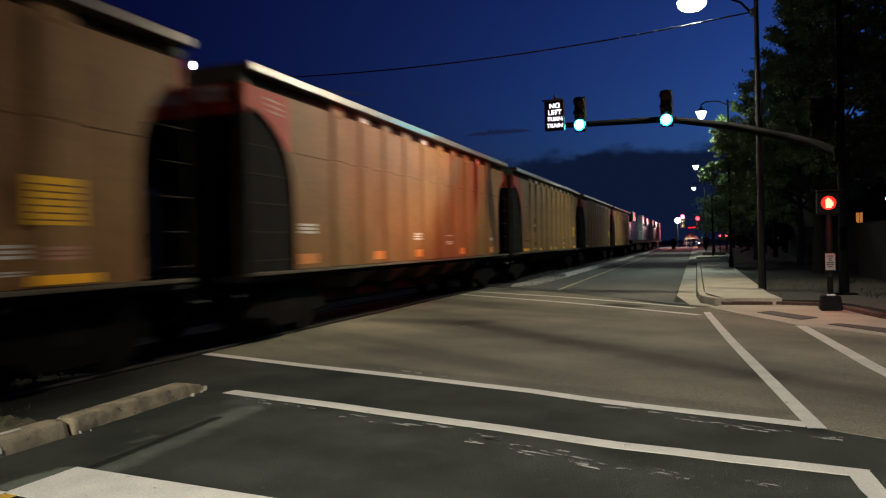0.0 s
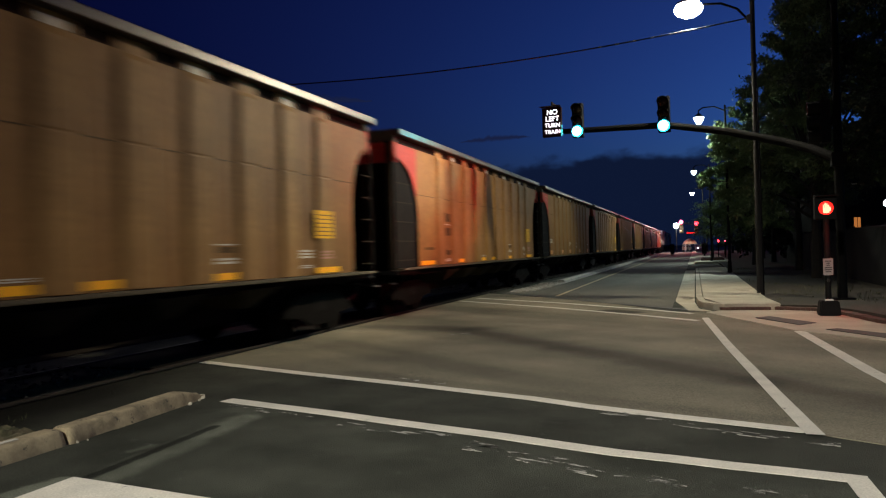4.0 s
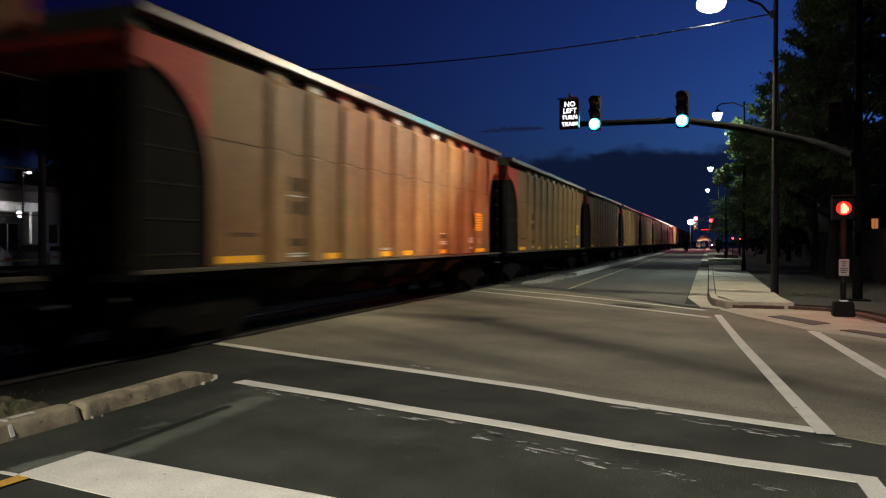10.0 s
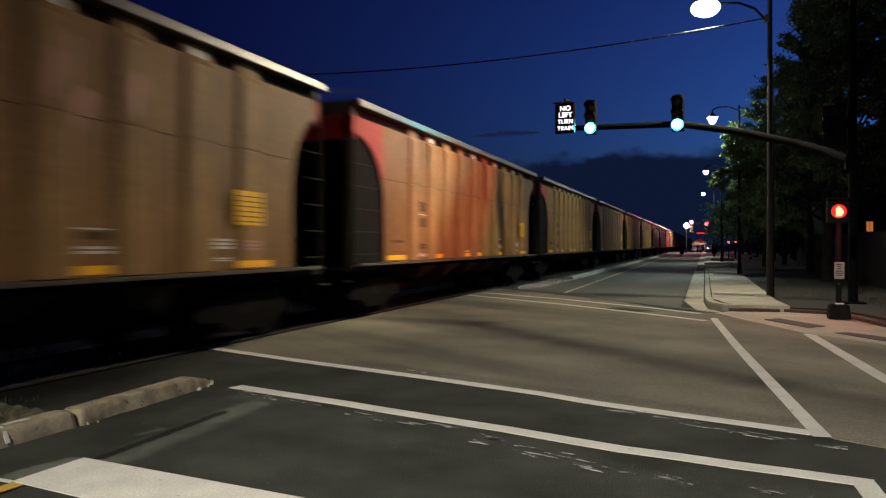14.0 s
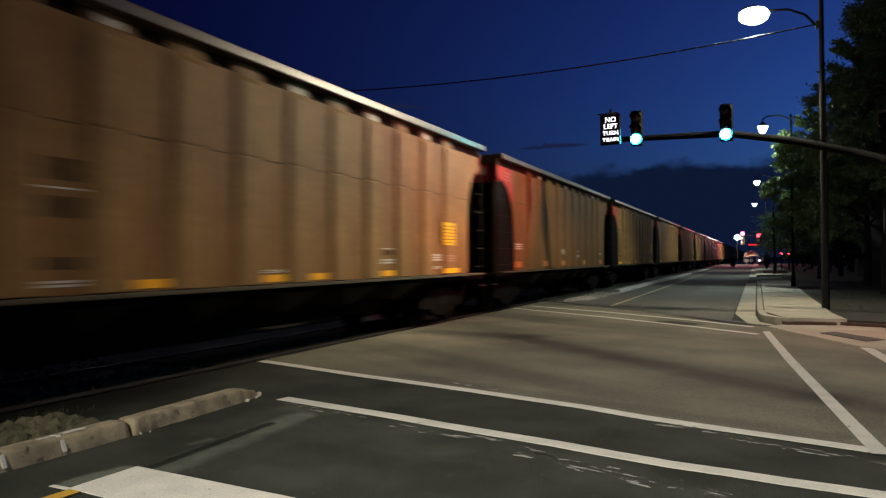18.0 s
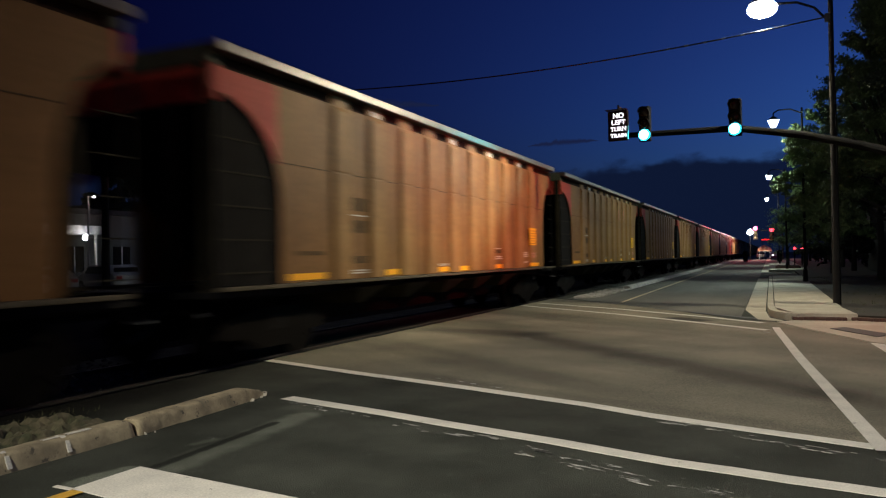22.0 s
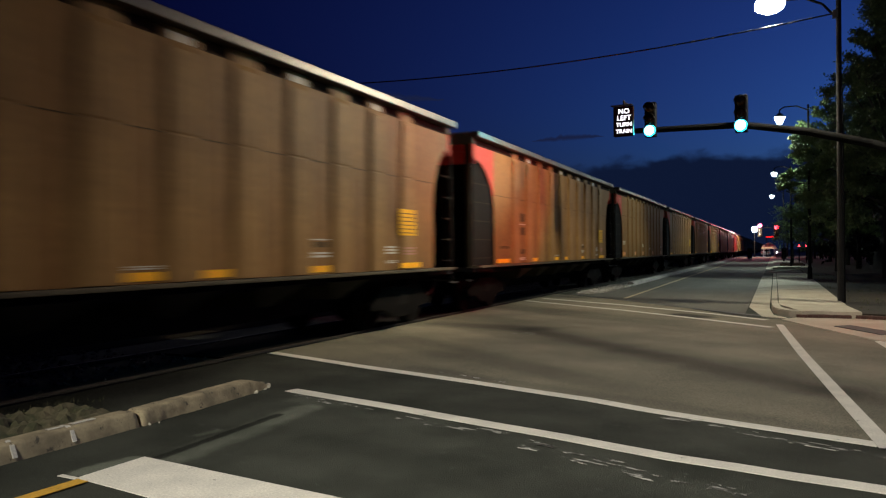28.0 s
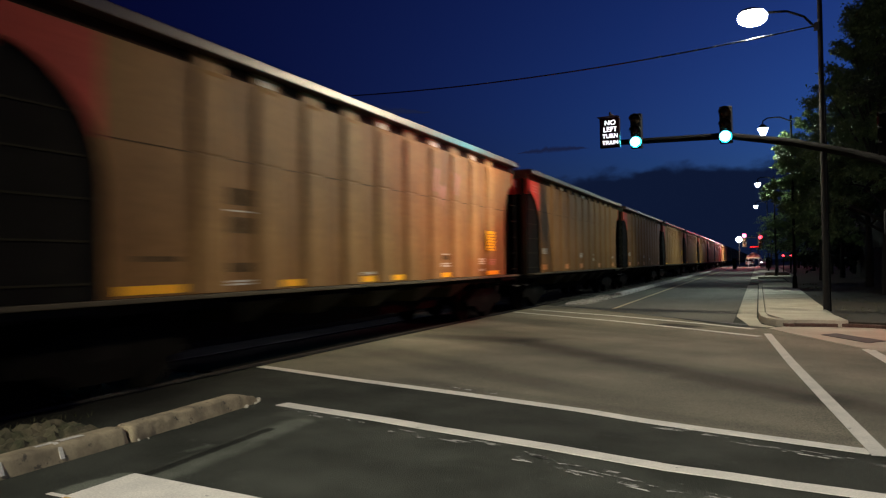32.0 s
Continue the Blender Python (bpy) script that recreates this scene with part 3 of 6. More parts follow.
# broken kerb at the stop line
def kerb_piece(y0, y1, x0, x1, h, seed, broken=False):
    """A rounded kerb length; the broken one has a spalled road face and a crumbled, ragged far end."""
    rng = random.Random(seed)
    bm = bmesh.new()
    outline = [(-1.0, -0.02), (-1.0, 0.80), (-0.93, 0.94), (-0.75, 1.0), (-0.1, 1.01), (0.50, 0.985), (0.68, 0.93), (0.79, 0.80), (0.93, 0.42), (1.05, 0.10), (1.10, -0.15)]
    n = max(4, int((y1 - y0) / (0.045 if y1 > 0.9 else 0.5)))
    rows = []
    for i in range(n + 1):
        f = i / n
        y, cx = y0 + (y1 - y0) * f, x0 + (x1 - x0) * f
        end = max(0, (f - 0.80) / 0.20) if broken else 0
        worn = math.exp(-((y - y0 - 0.42) / 0.30) ** 2) if broken else 0
        edge = 0.012 * (i in (0, n))
        row = []
        for k, (u, v) in enumerate(outline):
            rough = 0.6 * noise.noise((cx * 3 + u * 1.4, y * 7, v * 1.6 + seed)) + 0.8 * noise.noise((u * 4.1, y * 31, v * 4.7 + seed))
            face = 1.0 if k > 5 else 0.35
            dx = rough * (0.003 + 0.036 * worn * face + 0.026 * end) - 0.012 * worn * face
            dz = rough * (0.003 + 0.010 * worn + 0.030 * end) * (v > 0)
            w = 0.104 * (1 - 0.35 * end)
            row.append(bm.verts.new((cx + u * (w - edge * 0.5) + dx, y + rough * 0.03 * end + rng.uniform(-1, 1) * edge * 0.6, v * h * (1 - 0.72 * end ** 1.6) + dz - edge * (v > 0.5))))
        rows.append(row)
    for p, q in zip(rows, rows[1:]):
        for i in range(len(outline) - 1):
            bm.faces.new((p[i], p[i + 1], q[i + 1], q[i])).smooth = True
    bm.faces.new(rows[0])
    bm.faces.new(rows[-1])
    return bm


for y0, y1, x0, x1, h, seed, broken, words in ((4.80, 6.72, -5.04, -5.14, 0.138, 1, True, "broken end of a weathered concrete kerb"), (2.9, 4.765, -5.07, -5.05, 0.14, 2, False, "weathered concrete kerb with white paint marks"),
                                              (0.9, 2.87, -5.06, -5.07, 0.145, 3, False, "weathered concrete kerb"), (-3, 0.87, -5.05, -5.06, 0.15, 5, False, "weathered concrete kerb"), (-14, -3.03, -5.05, -5.05, 0.16, 6, False, "weathered concrete kerb")):
    kerb = tagged(part("kerb", kerb_piece(y0, y1, x0, x1, h, seed, broken), OLD_CONCRETE), words, "kerb", kind="structure")
    if seed == 2:
        for pts, w in (([(-5.07, 3.97), (-5.06, 4.1)], 0.035), ([(-5.07, 4.18), (-5.06, 4.40)], 0.05), ([(-5.10, 4.12), (-5.02, 4.13)], 0.026)):
            strip("paint_mark", pts, w, 0.1455, WHITE_PAINT, "", "", "", kerb)
        for y in (3.62, 4.12):
            bm = bmesh.new()
            prism(bm, [(-5.03, 0.143), (-4.985, 0.11), (-4.948, 0.03), (-4.938, 0.03), (-4.975, 0.115), (-5.03, 0.151)], "y", y - 0.018, y + 0.018)
            part("paint_mark", bm, WHITE_PAINT, kerb)
    if seed == 1:
        for x, y, z, r in ((-5.12, 6.77, 0.012, 0.032), (-4.985, 6.40, 0.010, 0.024), (-5.06, 6.70, 0.014, 0.026), (-5.17, 6.68, 0.016, 0.034), (-5.02, 6.60, 0.010, 0.017), (-4.92, 4.86, 0.008, 0.014), (-4.90, 4.95, 0.006, 0.010)):
            bm = bmesh.new()
            bmesh.ops.create_icosphere(bm, subdivisions=1, radius=r, matrix=pose(x, y, z, 20 * x, 50 * y, 33) @ Matrix.Diagonal((1.3, 0.9, 0.6, 1)))
            part("fragment", bm, CONCRETE, kerb)

# earth and clods heaped behind the kerb
bm = bmesh.new()
rows = []
for i in range(200):
    y, row = -6 + i * (4.60 + 6) / 199 if i < 40 else -3.87 + (i - 40) * (8.80 / 159), []
    for k in range(27):
        f = k / 26
        lump = 0.5 + 0.5 * noise.noise((f * 4.2, y * 4.5, 3.0)) + 0.42 * noise.noise((f * 10, y * 12, 8.0)) + 0.24 * noise.noise((f * 24, y * 27, 1.0))
        z = 0.10 * (1 - f ** 4) * min(1, (4.93 - y) / 0.25) + 0.21 * lump * math.sin(math.pi * min(1, f * 1.1)) ** 0.8 * min(1, (4.93 - y) / 0.5)
        row.append(bm.verts.new((-5.14 - 0.80 * f * min(1, 0.35 + (4.93 - y) / 1.4), y + 0.02 * lump, z - 0.012)))
    rows.append(row)
for p, q in zip(rows, rows[1:]):
    for k in range(26):
        bm.faces.new((p[k], q[k], q[k + 1], p[k + 1]))
tagged(part("earth_bank", bm, EARTH), "lumpy bank of earth and clods behind the kerb", "earth bank", kind="structure")
slab("yard", [(-9.6, -60), (-9.6, 400), (-70, 400), (-70, -60)], 0.012, 0.05, YARD, "dark gravel ground beyond the track", "yard")
# crumbled stones behind the kerb, and ballast along the track
def stones(name, spots, label, mat, kind="stuff"):
    verts, faces = [], []
    base = [(1, 0, -0.4), (-0.5, 0.87, -0.4), (-0.5, -0.87, -0.4), (0.6, 0.5, 0.35), (-0.7, 0.2, 0.4), (0.1, -0.75, 0.3), (0, 0, 0.75)]
    tri = [(0, 1, 3), (1, 4, 3), (1, 2, 4), (2, 5, 4), (2, 0, 5), (0, 3, 5), (3, 4, 6), (4, 5, 6), (5, 3, 6)]
    rng = random.Random(len(spots))
    for x, y, z, s in spots:
        o, a = len(verts), rng.uniform(0, 6.28)
        c, d = math.cos(a), math.sin(a)
        for p in base:
            k = s * rng.uniform(0.75, 1.2)
            verts.append((x + k * (p[0] * c - p[1] * d), y + k * (p[0] * d + p[1] * c), z + k * p[2] * 0.8))
        faces += [tuple(o + i for i in f) for f in tri]
    ob = new(name, scatter_mesh(name, verts, faces, mat))
    return tagged(ob, label, "gravel", kind=kind)


rng = random.Random(9)
heap = []
for _ in range(1500):
    x, y = rng.gauss(-5.50, 0.20), rng.uniform(0.5, 4.75)
    if x < -5.2 and x > -5.9:
        heap.append((x, y, 0.07 + 0.09 * max(0, 1 - abs(x + 5.45) / 0.4) * rng.random(), rng.choice((rng.uniform(0.006, 0.014), rng.uniform(0.008, 0.024)))))
stones("gravel_heap", heap, "crumbled stones and dirt heaped behind the kerb", EARTH)
bed = []
for _ in range(9000):
    y = rng.choice((rng.uniform(-12, 8.2), rng.uniform(25, 62), rng.uniform(25, 110)))
    x = rng.uniform(-10.6, -7.2 if y < 9 else -6.75)
    bed.append((x, y, rng.uniform(0.0, 0.05), rng.uniform(0.025, 0.055)))
stones("track_ballast", bed, "dark oily stone ballast around the rails", BALLAST)

# the track
TRACK_X = -7.65
rail_outline = [(-0.07, 0.0), (0.07, 0.0), (0.07, 0.012), (0.012, 0.03), (0.012, 0.12), (0.036, 0.135), (0.036, 0.165), (-0.036, 0.165), (-0.036, 0.135), (-0.012, 0.12), (-0.012, 0.03), (-0.07, 0.012)]
track = thing("railway_track", "single railway track with worn shiny rails", "railway track", pose(TRACK_X, 0, -0.115), kind="structure")
for sx in (-0.753, 0.753):
    bm = bmesh.new()
    prism(bm, [(sx + a, b) for a, b in rail_outline], "y", -120, 900)
    part("rail", bm, STEEL, track)
tie = boxed(-1.3, 1.3, -0.11, 0.11, -0.06, 0.105, bevel=0.012)
tie = finish(tie, "tie", SHADED_RUST)
for i in range(110):
    y = -14 + i * 0.53
    if not 8.0 < y < 25:
        part("tie", tie, None, track, place=pose(0, y, 0, 0, 0, random.uniform(-1, 1)))
slab("crossing_panel", [(-8.33, 8.3), (-8.33, 24.9), (-6.98, 24.9), (-6.98, 8.3)], 0.03, 0.3, material("crossing_rubber", (0.012, 0.010, 0.009), 0.9, bump=0.3, spec=0.05), "dark rubber panel between the rails", "road crossing")

# crumbled concrete edge between the lane and the track, far side
slab("edge_strip", [(-6.1, 24.9), (-5.45, 25.6), (-5.35, 29.5), (-5.25, 31.5), (-5.55, 31.6), (-5.95, 28.2), (-6.3, 26.3)], 0.05, 0.2, PALE_RUBBLE, "crumbled pale concrete and gravel at the lane's edge", "road edge", ragged=0.07)
for i, (y0, y1) in enumerate(((31.7, 38), (38.03, 46), (46.03, 58), (58.03, 80), (80.03, 120))):
    bm = bmesh.new()
    prism(bm, [(-5.62, -0.05), (-5.62, 0.12), (-5.56, 0.15), (-5.40, 0.15), (-5.34, 0.11), (-5.30, -0.05)], "y", y0, y1)
    tagged(part("kerb", bm, PALE_RUBBLE), "low concrete kerb between the lane and the track", "kerb", kind="structure")
crumbs = [(rng.uniform(-6.2, -5.3), rng.uniform(25, 32), 0.05, rng.uniform(0.02, 0.06)) for _ in range(260)]
stones("rubble", crumbs, "pale crumbled concrete rubble", PALE_RUBBLE)

# gutter, kerb and pavement along the street
slab("gutter", [(-0.52, 20.6), (-0.18, 17.75), (0.34, 17.32), (0.30, 17.62), (0.06, 18.2), (-0.04, 20.3), (-0.04, 44.6), (-0.55, 44.6)], 0.014, 0.1, CONCRETE, "pale concrete gutter beside the kerb", "gutter")
rim = [(0.0, 44.6), (0.0, 20.4), (0.05, 18.9), (0.16, 18.3), (0.36, 17.85), (0.60, 17.62)]
inner = [(x + 0.15, y + (0.12 if y < 18.5 else 0)) for x, y in rim]
bm = bmesh.new()
prism(bm, rim + inner[::-1], "z", -0.1, 0.15)
bmesh.ops.bevel(bm, geom=[e for e in bm.edges if all(v.co.z > 0.1 for v in e.verts)], offset=0.02, segments=2, affect="EDGES")
tagged(part("kerb", bm, CONCRETE), "pale concrete kerb curving round the corner", "kerb", kind="structure")
pavement = tagged(new("pavement"), "pale concrete pavement slabs between kerb and verge", "pavement", kind="structure")
for i in range(18):
    y0, y1 = (18.15 if i else 17.75) + i * 1.5, 18.15 + (i + 1) * 1.5 - 0.015
    left, right = 0.175 if y0 > 18.5 else 0.58, 1.62 if i else 1.75
    bm = bmesh.new()
    prism(bm, [(left, y0), (right, y0), (1.62, y1), (0.175, y1)], "z", 0.0, 0.152 + random.uniform(-0.003, 0.003))
    part("slab", bm, CONCRETE, pavement)
for i in range(20):
    y0 = 60 + i * 3.0
    bm = bmesh.new()
    prism(bm, [(0.2, y0), (2.6, y0), (2.6, y0 + 2.98), (0.2, y0 + 2.98)], "z", 0.0, 0.15)
    part("slab", bm, CONCRETE, pavement)
bm = bmesh.new()
prism(bm, [(-0.05, 59), (0.2, 59), (0.2, 200), (-0.05, 200)], "z", -0.1, 0.15)
tagged(part("kerb", bm, CONCRETE), "pale concrete kerb of the next block", "kerb", kind="structure")
slab("gutter", [(-0.55, 58.5), (-0.06, 58.5), (-0.06, 200), (-0.55, 200)], 0.014, 0.1, CONCRETE, "pale concrete gutter of the next block", "gutter")

# kerb ramp at the corner with its dark tactile tile and brick edging
slab("ramp", [(0.20, 17.05), (0.52, 17.55), (1.70, 17.66), (2.36, 17.38), (2.75, 16.4), (3.05, 14.85), (4.4, 12.0), (7.4, 6.9), (6.2, 5.6), (2.55, 12.46), (1.56, 13.65), (0.57, 16.05)], 0.022, 0.1, CONCRETE,
     "pale concrete kerb ramp at the corner", "ramp")
slab("tactile_tile", [(1.10, 15.76), (1.38, 16.06), (2.04, 14.81), (1.72, 14.44)], 0.034, 0.02, PAD, "dark tactile paving tile set in the ramp", "tactile tile")
slab("tactile_tile", [(2.04, 13.72), (2.24, 13.85), (3.0, 12.9), (2.70, 12.55)], 0.034, 0.02, PAD, "dark tactile paving tile set in the ramp", "tactile tile")
edging = tagged(new("brick_edging"), "brown brick edging between pavement and ramp", "brick edging", kind="structure")
brick = finish(boxed(-0.098, 0.098, -0.048, 0.048, -0.03, 0.035, bevel=0.006), "brick", BRICK)
line = [(0.55, 17.62), (1.70, 17.72), (2.40, 17.45), (2.82, 16.45), (3.12, 14.9), (4.5, 12.05)]
for (ax, ay), (bx, by) in zip(line, line[1:]):
    d = math.hypot(bx - ax, by - ay)
    ux, uy = (bx - ax) / d, (by - ay) / d
    for i in range(int(d / 0.105)):
        part("brick", brick, None, edging, place=pose(ax + ux * i * 0.105, ay + uy * i * 0.105, 0.05 + random.uniform(0, 0.006), 0, 0, math.degrees(math.atan2(uy, ux)) + 90))

# bare verge behind the pavement
slab("verge", [(1.65, 59), (1.65, 17.85), (2.46, 17.58), (2.95, 16.6), (3.35, 14.95), (4.8, 12.1), (8.2, 6.6), (60, 6), (60, 59)], 0.12, 0.3, DIRT, "bare dirt and thin grass verge", "verge")
slab("verge", [(2.62, 59.5), (60, 59.5), (60, 300), (2.62, 300)], 0.11, 0.3, DIRT, "bare dirt verge of the next block", "verge")
verts, faces = [], []
rng = random.Random(21)
for _ in range(6000):
    x, y = rng.uniform(1.75, 9), rng.uniform(15, 46)
    if y < 18.6 and x < 3.6 or noise.noise(Vector((x * 0.7, y * 0.4, 0))) < 0.02:
        continue
    a, h, w = rng.uniform(0, 6.28), rng.uniform(0.03, 0.10), 0.008
    o = len(verts)
    c, s, l = math.cos(a), math.sin(a), rng.uniform(0.01, 0.05)
    verts += [(x - c * w, y - s * w, 0.115), (x + c * w, y + s * w, 0.115), (x - s * l, y + c * l, 0.115 + h)]
    faces.append((o, o + 1, o + 2))
for _ in range(260):
    x, y = rng.gauss(-5.58, 0.14), rng.choice((rng.gauss(4.35, 0.25), rng.gauss(3.3, 0.3)))
    if x > -5.25:
        continue
    a, h, w = rng.uniform(0, 6.28), rng.uniform(0.02, 0.05), 0.005
    o = len(verts)
    c, s, l = math.cos(a), math.sin(a), rng.uniform(0.02, 0.08)
    verts += [(x - c * w, y - s * w, 0.17), (x + c * w, y + s * w, 0.17), (x - s * l, y + c * l, 0.17 + h)]
    faces.append((o, o + 1, o + 2))
tagged(new("grass", scatter_mesh("grass", verts, faces, GRASS)), "thin dry grass on the verge", "grass", kind="stuff")

# ---- signals, signs, lamps ----
def signal_head(name, m, lit, label, hood=0.22, arc=220):
    """A three-section traffic signal, facing -y; lit: which section glows."""
    head = thing(name, label, "traffic light", m)
    part("housing", boxed(-0.16, 0.16, -0.09, 0.12, -0.51, 0.51, bevel=0.03), BLACK_METAL, head)
    for i, z in enumerate((0.33, 0.0, -0.33)):
        bm = bmesh.new()
        # lit green lens oversized, and cored pale below, to stand in for glare
        ball(bm, (0, -0.095, z), 0.176 if i == 2 and lit == "green" else 0.10 if arc > 300 else 0.14, 1.0)
        for v in bm.verts:
            v.co.y = -0.095 + (v.co.y + 0.095) * 0.55
        part("lens", bm, {"green": LENS_CYAN, "red": LENS_RED, "rose": LENS_PINK}[lit] if i == (2 if lit == "green" else 0) else DIM_LENS, head, "glowing lens" if i == (2 if lit == "green" else 0) else "")
        if lit == "green" and i == 2:
            bm = bmesh.new()
            ball(bm, (0, -0.140, z), 0.146, 1.0)
            for v in bm.verts:
                v.co.y = -0.140 + (v.co.y + 0.140) * 0.55
            part("lens_core", bm, LENS_CORE, head, "pale core standing in for lens glare")
        bm = bmesh.new()
        n = 14
        rows = []
        for k in range(n + 1):
            a = math.radians(90 - arc / 2 + arc * k / n)
            lip = -hood if arc > 300 or 20 < k * 220 / n < 200 else 0.1 - hood
            rows.append([bm.verts.new((r * math.cos(a), y, z + r * math.sin(a))) for r, y in ((0.166, -0.09), (0.166, lip), (0.158, lip), (0.158, -0.09))])
        for a, b in zip(rows, rows[1:]):
            for q in range(3):
                bm.faces.new((a[q], a[q + 1], b[q + 1], b[q]))
        part("visor", bm, BLACK_METAL, head)
    return head


POLE = (3.25, 19.4)
mast = thing("signal_mast", "dark metal mast with a long arm over the street", "signal mast", pose(POLE[0], POLE[1], 0.1))
part("pole", tubed((0, 0, 0.05), (0, 0, 9.3), 0.11, 0.07, sides=16), DARK_GREEN_METAL, mast)
part("base_plate", boxed(-0.24, 0.24, -0.24, 0.24, 0, 0.06, bevel=0.01), DARK_GREEN_METAL, mast)
ARM = [Vector((0, 0, 3.30)), Vector((-0.46, 0.6, 3.65)), Vector((-0.95, 1.1, 3.90)), Vector((-2.32, 1.8, 4.40)), Vector((-3.96, 2.6, 4.83)), Vector((-6.45, 3.12, 4.95)), Vector((-7.25, 3.15, 4.97))]
bm = bmesh.new()
for i, (a, b) in enumerate(zip(ARM, ARM[1:])):
    tube(bm, a, b, 0.12 - i * 0.007, 0.12 - (i + 1) * 0.007, sides=12)
    ball(bm, b, 0.12 - (i + 1) * 0.007, sub=1)
part("arm", bm, DARK_GREEN_METAL, mast)
part("collar", boxed(-0.16, 0.16, -0.16, 0.16, 3.14, 3.46, bevel=0.02), DARK_GREEN_METAL, mast)
for x, y, z in ((-3.2, 22.33, 4.99), (-0.71, 21.87, 4.88)):
    signal_head("traffic_signal", pose(x, y - 0.02, z + 0.33, 0, 0, -8), "green", "black traffic signal showing green, hung on the mast arm")
# unseen head, added to carry the red that falls on the train
side_head = signal_head("traffic_signal", pose(2.98, 19.42, 4.31, 0, 0, -92), "red", "black traffic signal assumed on the mast, red towards the track", 0.36, 360)
part("bracket", boxed(-0.06, 0.06, 0.10, 0.24, -0.1, 0.1), BLACK_METAL, side_head)
# lit turn sign
sign = thing("turn_sign", "black lit box sign with white words", "lit sign", pose(-3.83, 21.38, 5.19, 0, 0, -6))
part("case", boxed(-0.285, 0.285, 0, 0.16, -0.43, 0.42, bevel=0.02), DARK_GREEN_METAL, sign)
part("face", boxed(-0.25, 0.25, -0.006, 0.0, -0.40, 0.38), GLASS, sign)
part("visor", boxed(-0.30, 0.30, -0.20, 0.02, 0.422, 0.435), BLACK_METAL, sign)
for i, (w, size) in enumerate((("NO", 0.20), ("LEFT", 0.19), ("TURN", 0.165), ("TRAIN", 0.158))):
    lettering(w, size, LED_TEXT, sign, pose(0.03, -0.012, 0.27 - i * 0.19, 90, 0, 0))
bm = bmesh.new()
tube(bm, (0, 0.1, 0.42), (0, 0.1, 0.60), 0.03, sides=8)
tube(bm, (0, 0.1, 0.55), (0, 0.95, 0.55), 0.03, sides=8)
part("bracket", bm, BLACK_METAL, sign)

# pedestrian signal on its post
post = thing("crossing_signal", "black post with a glowing red crossing signal", "crossing signal", pose(2.49, 16.35, 0.02))
bm = bmesh.new()
prism(bm, [(-0.20, 0.0), (0.20, 0.0), (0.165, 0.30), (-0.165, 0.30)], "y", -0.17, 0.17)
bmesh.ops.bevel(bm, geom=list(bm.edges), offset=0.02, segments=2, affect="EDGES")
part("base", bm, BLACK_METAL, post)
part("cap", boxed(-0.07, 0.07, -0.13, 0.0, 0.302, 0.325), WHITE_METAL, post, "pale bolt cover")
part("pole", tubed((0, 0, 0.30), (0, 0, 1.92), 0.055, sides=14), BLACK_METAL, post)
part("housing", boxed(-0.20, 0.20, -0.03, 0.20, 1.90, 2.36, bevel=0.03), BLACK_METAL, post)
part("visor", boxed(-0.22, 0.22, -0.20, 0.02, 2.365, 2.385), BLACK_METAL, post)
# red disc put in for the halo round the lit symbol
part("face", tubed((0, -0.031, 2.13), (0, -0.040, 2.13), 0.135, sides=20), SYMBOL_HALO, post, "red disc for the halo of the symbol")
bm = bmesh.new()
box(bm, -0.055, 0.055, -0.055, -0.042, 2.03, 2.14)
for k, (x, h) in enumerate(((-0.043, 0.07), (-0.014, 0.10), (0.015, 0.09), (0.043, 0.06))):
    box(bm, x - 0.012, x + 0.012, -0.055, -0.042, 2.13, 2.13 + h)
box(bm, 0.054, 0.082, -0.055, -0.042, 2.07, 2.15)
part("symbol", bm, SYMBOL_RED, post, "glowing red-orange stop symbol")
plate = part("sign_plate", boxed(-0.09, 0.09, -0.075, -0.062, 0.80, 1.13, bevel=0.005), SIGN_FACE, post, "small white push button sign")
for k, (w, z) in enumerate(((0.11, 1.07), (0.06, 1.03), (0.06, 0.99), (0.13, 0.94), (0.13, 0.90), (0.10, 0.86))):
    part("print_bar", boxed(-w / 2, w / 2, -0.079, -0.0755, z, z + 0.018), SIGN_INK, plate)
part("push_button", tubed((0, -0.10, 0.70), (0, -0.05, 0.70), 0.03, sides=12), STEEL, post)

# utility pole with street lamp and cable
upole = thing("utility_pole", "tall weathered wooden utility pole", "utility pole", pose(1.62, 21.4, 0.1))
part("shaft", tubed((0, 0, 0), (0.03, 0, 11.0), 0.080, 0.052, sides=16), WOOD_POLE, upole)
part("conduit", tubed((0.09, -0.09, 0), (0.08, -0.085, 5.5), 0.02, sides=8), DARK_GREEN_METAL, upole)
part("bracket", boxed(-0.12, 0.0, -0.06, 0.06, 7.3, 7.5), GREY_METAL, upole)
lamp = thing("street_lamp", "bright cobra-head street lamp on a bent arm", "street lamp", pose(1.62, 21.4, 0.1))
bm = bmesh.new()
pipe(bm, [(-0.06, 0.02, 7.35), (-0.35, 0.05, 7.72), (-0.75, 0.09, 7.93), (-1.25, 0.13, 7.98)], 0.032, 8)
part("arm", bm, DARK_GREEN_METAL, lamp)
bm = bmesh.new()
ball(bm, (-1.62, 0.16, 8.04), 0.33, 0.36)
part("hood", bm, GREY_METAL, lamp)
# lens made larger to take in the lamp's glare
bm = bmesh.new()
ball(bm, (-1.59, 0.15, 7.90), 0.40, 0.6)
part("lens", bm, LENS_WHITE, lamp, "glowing white lens")


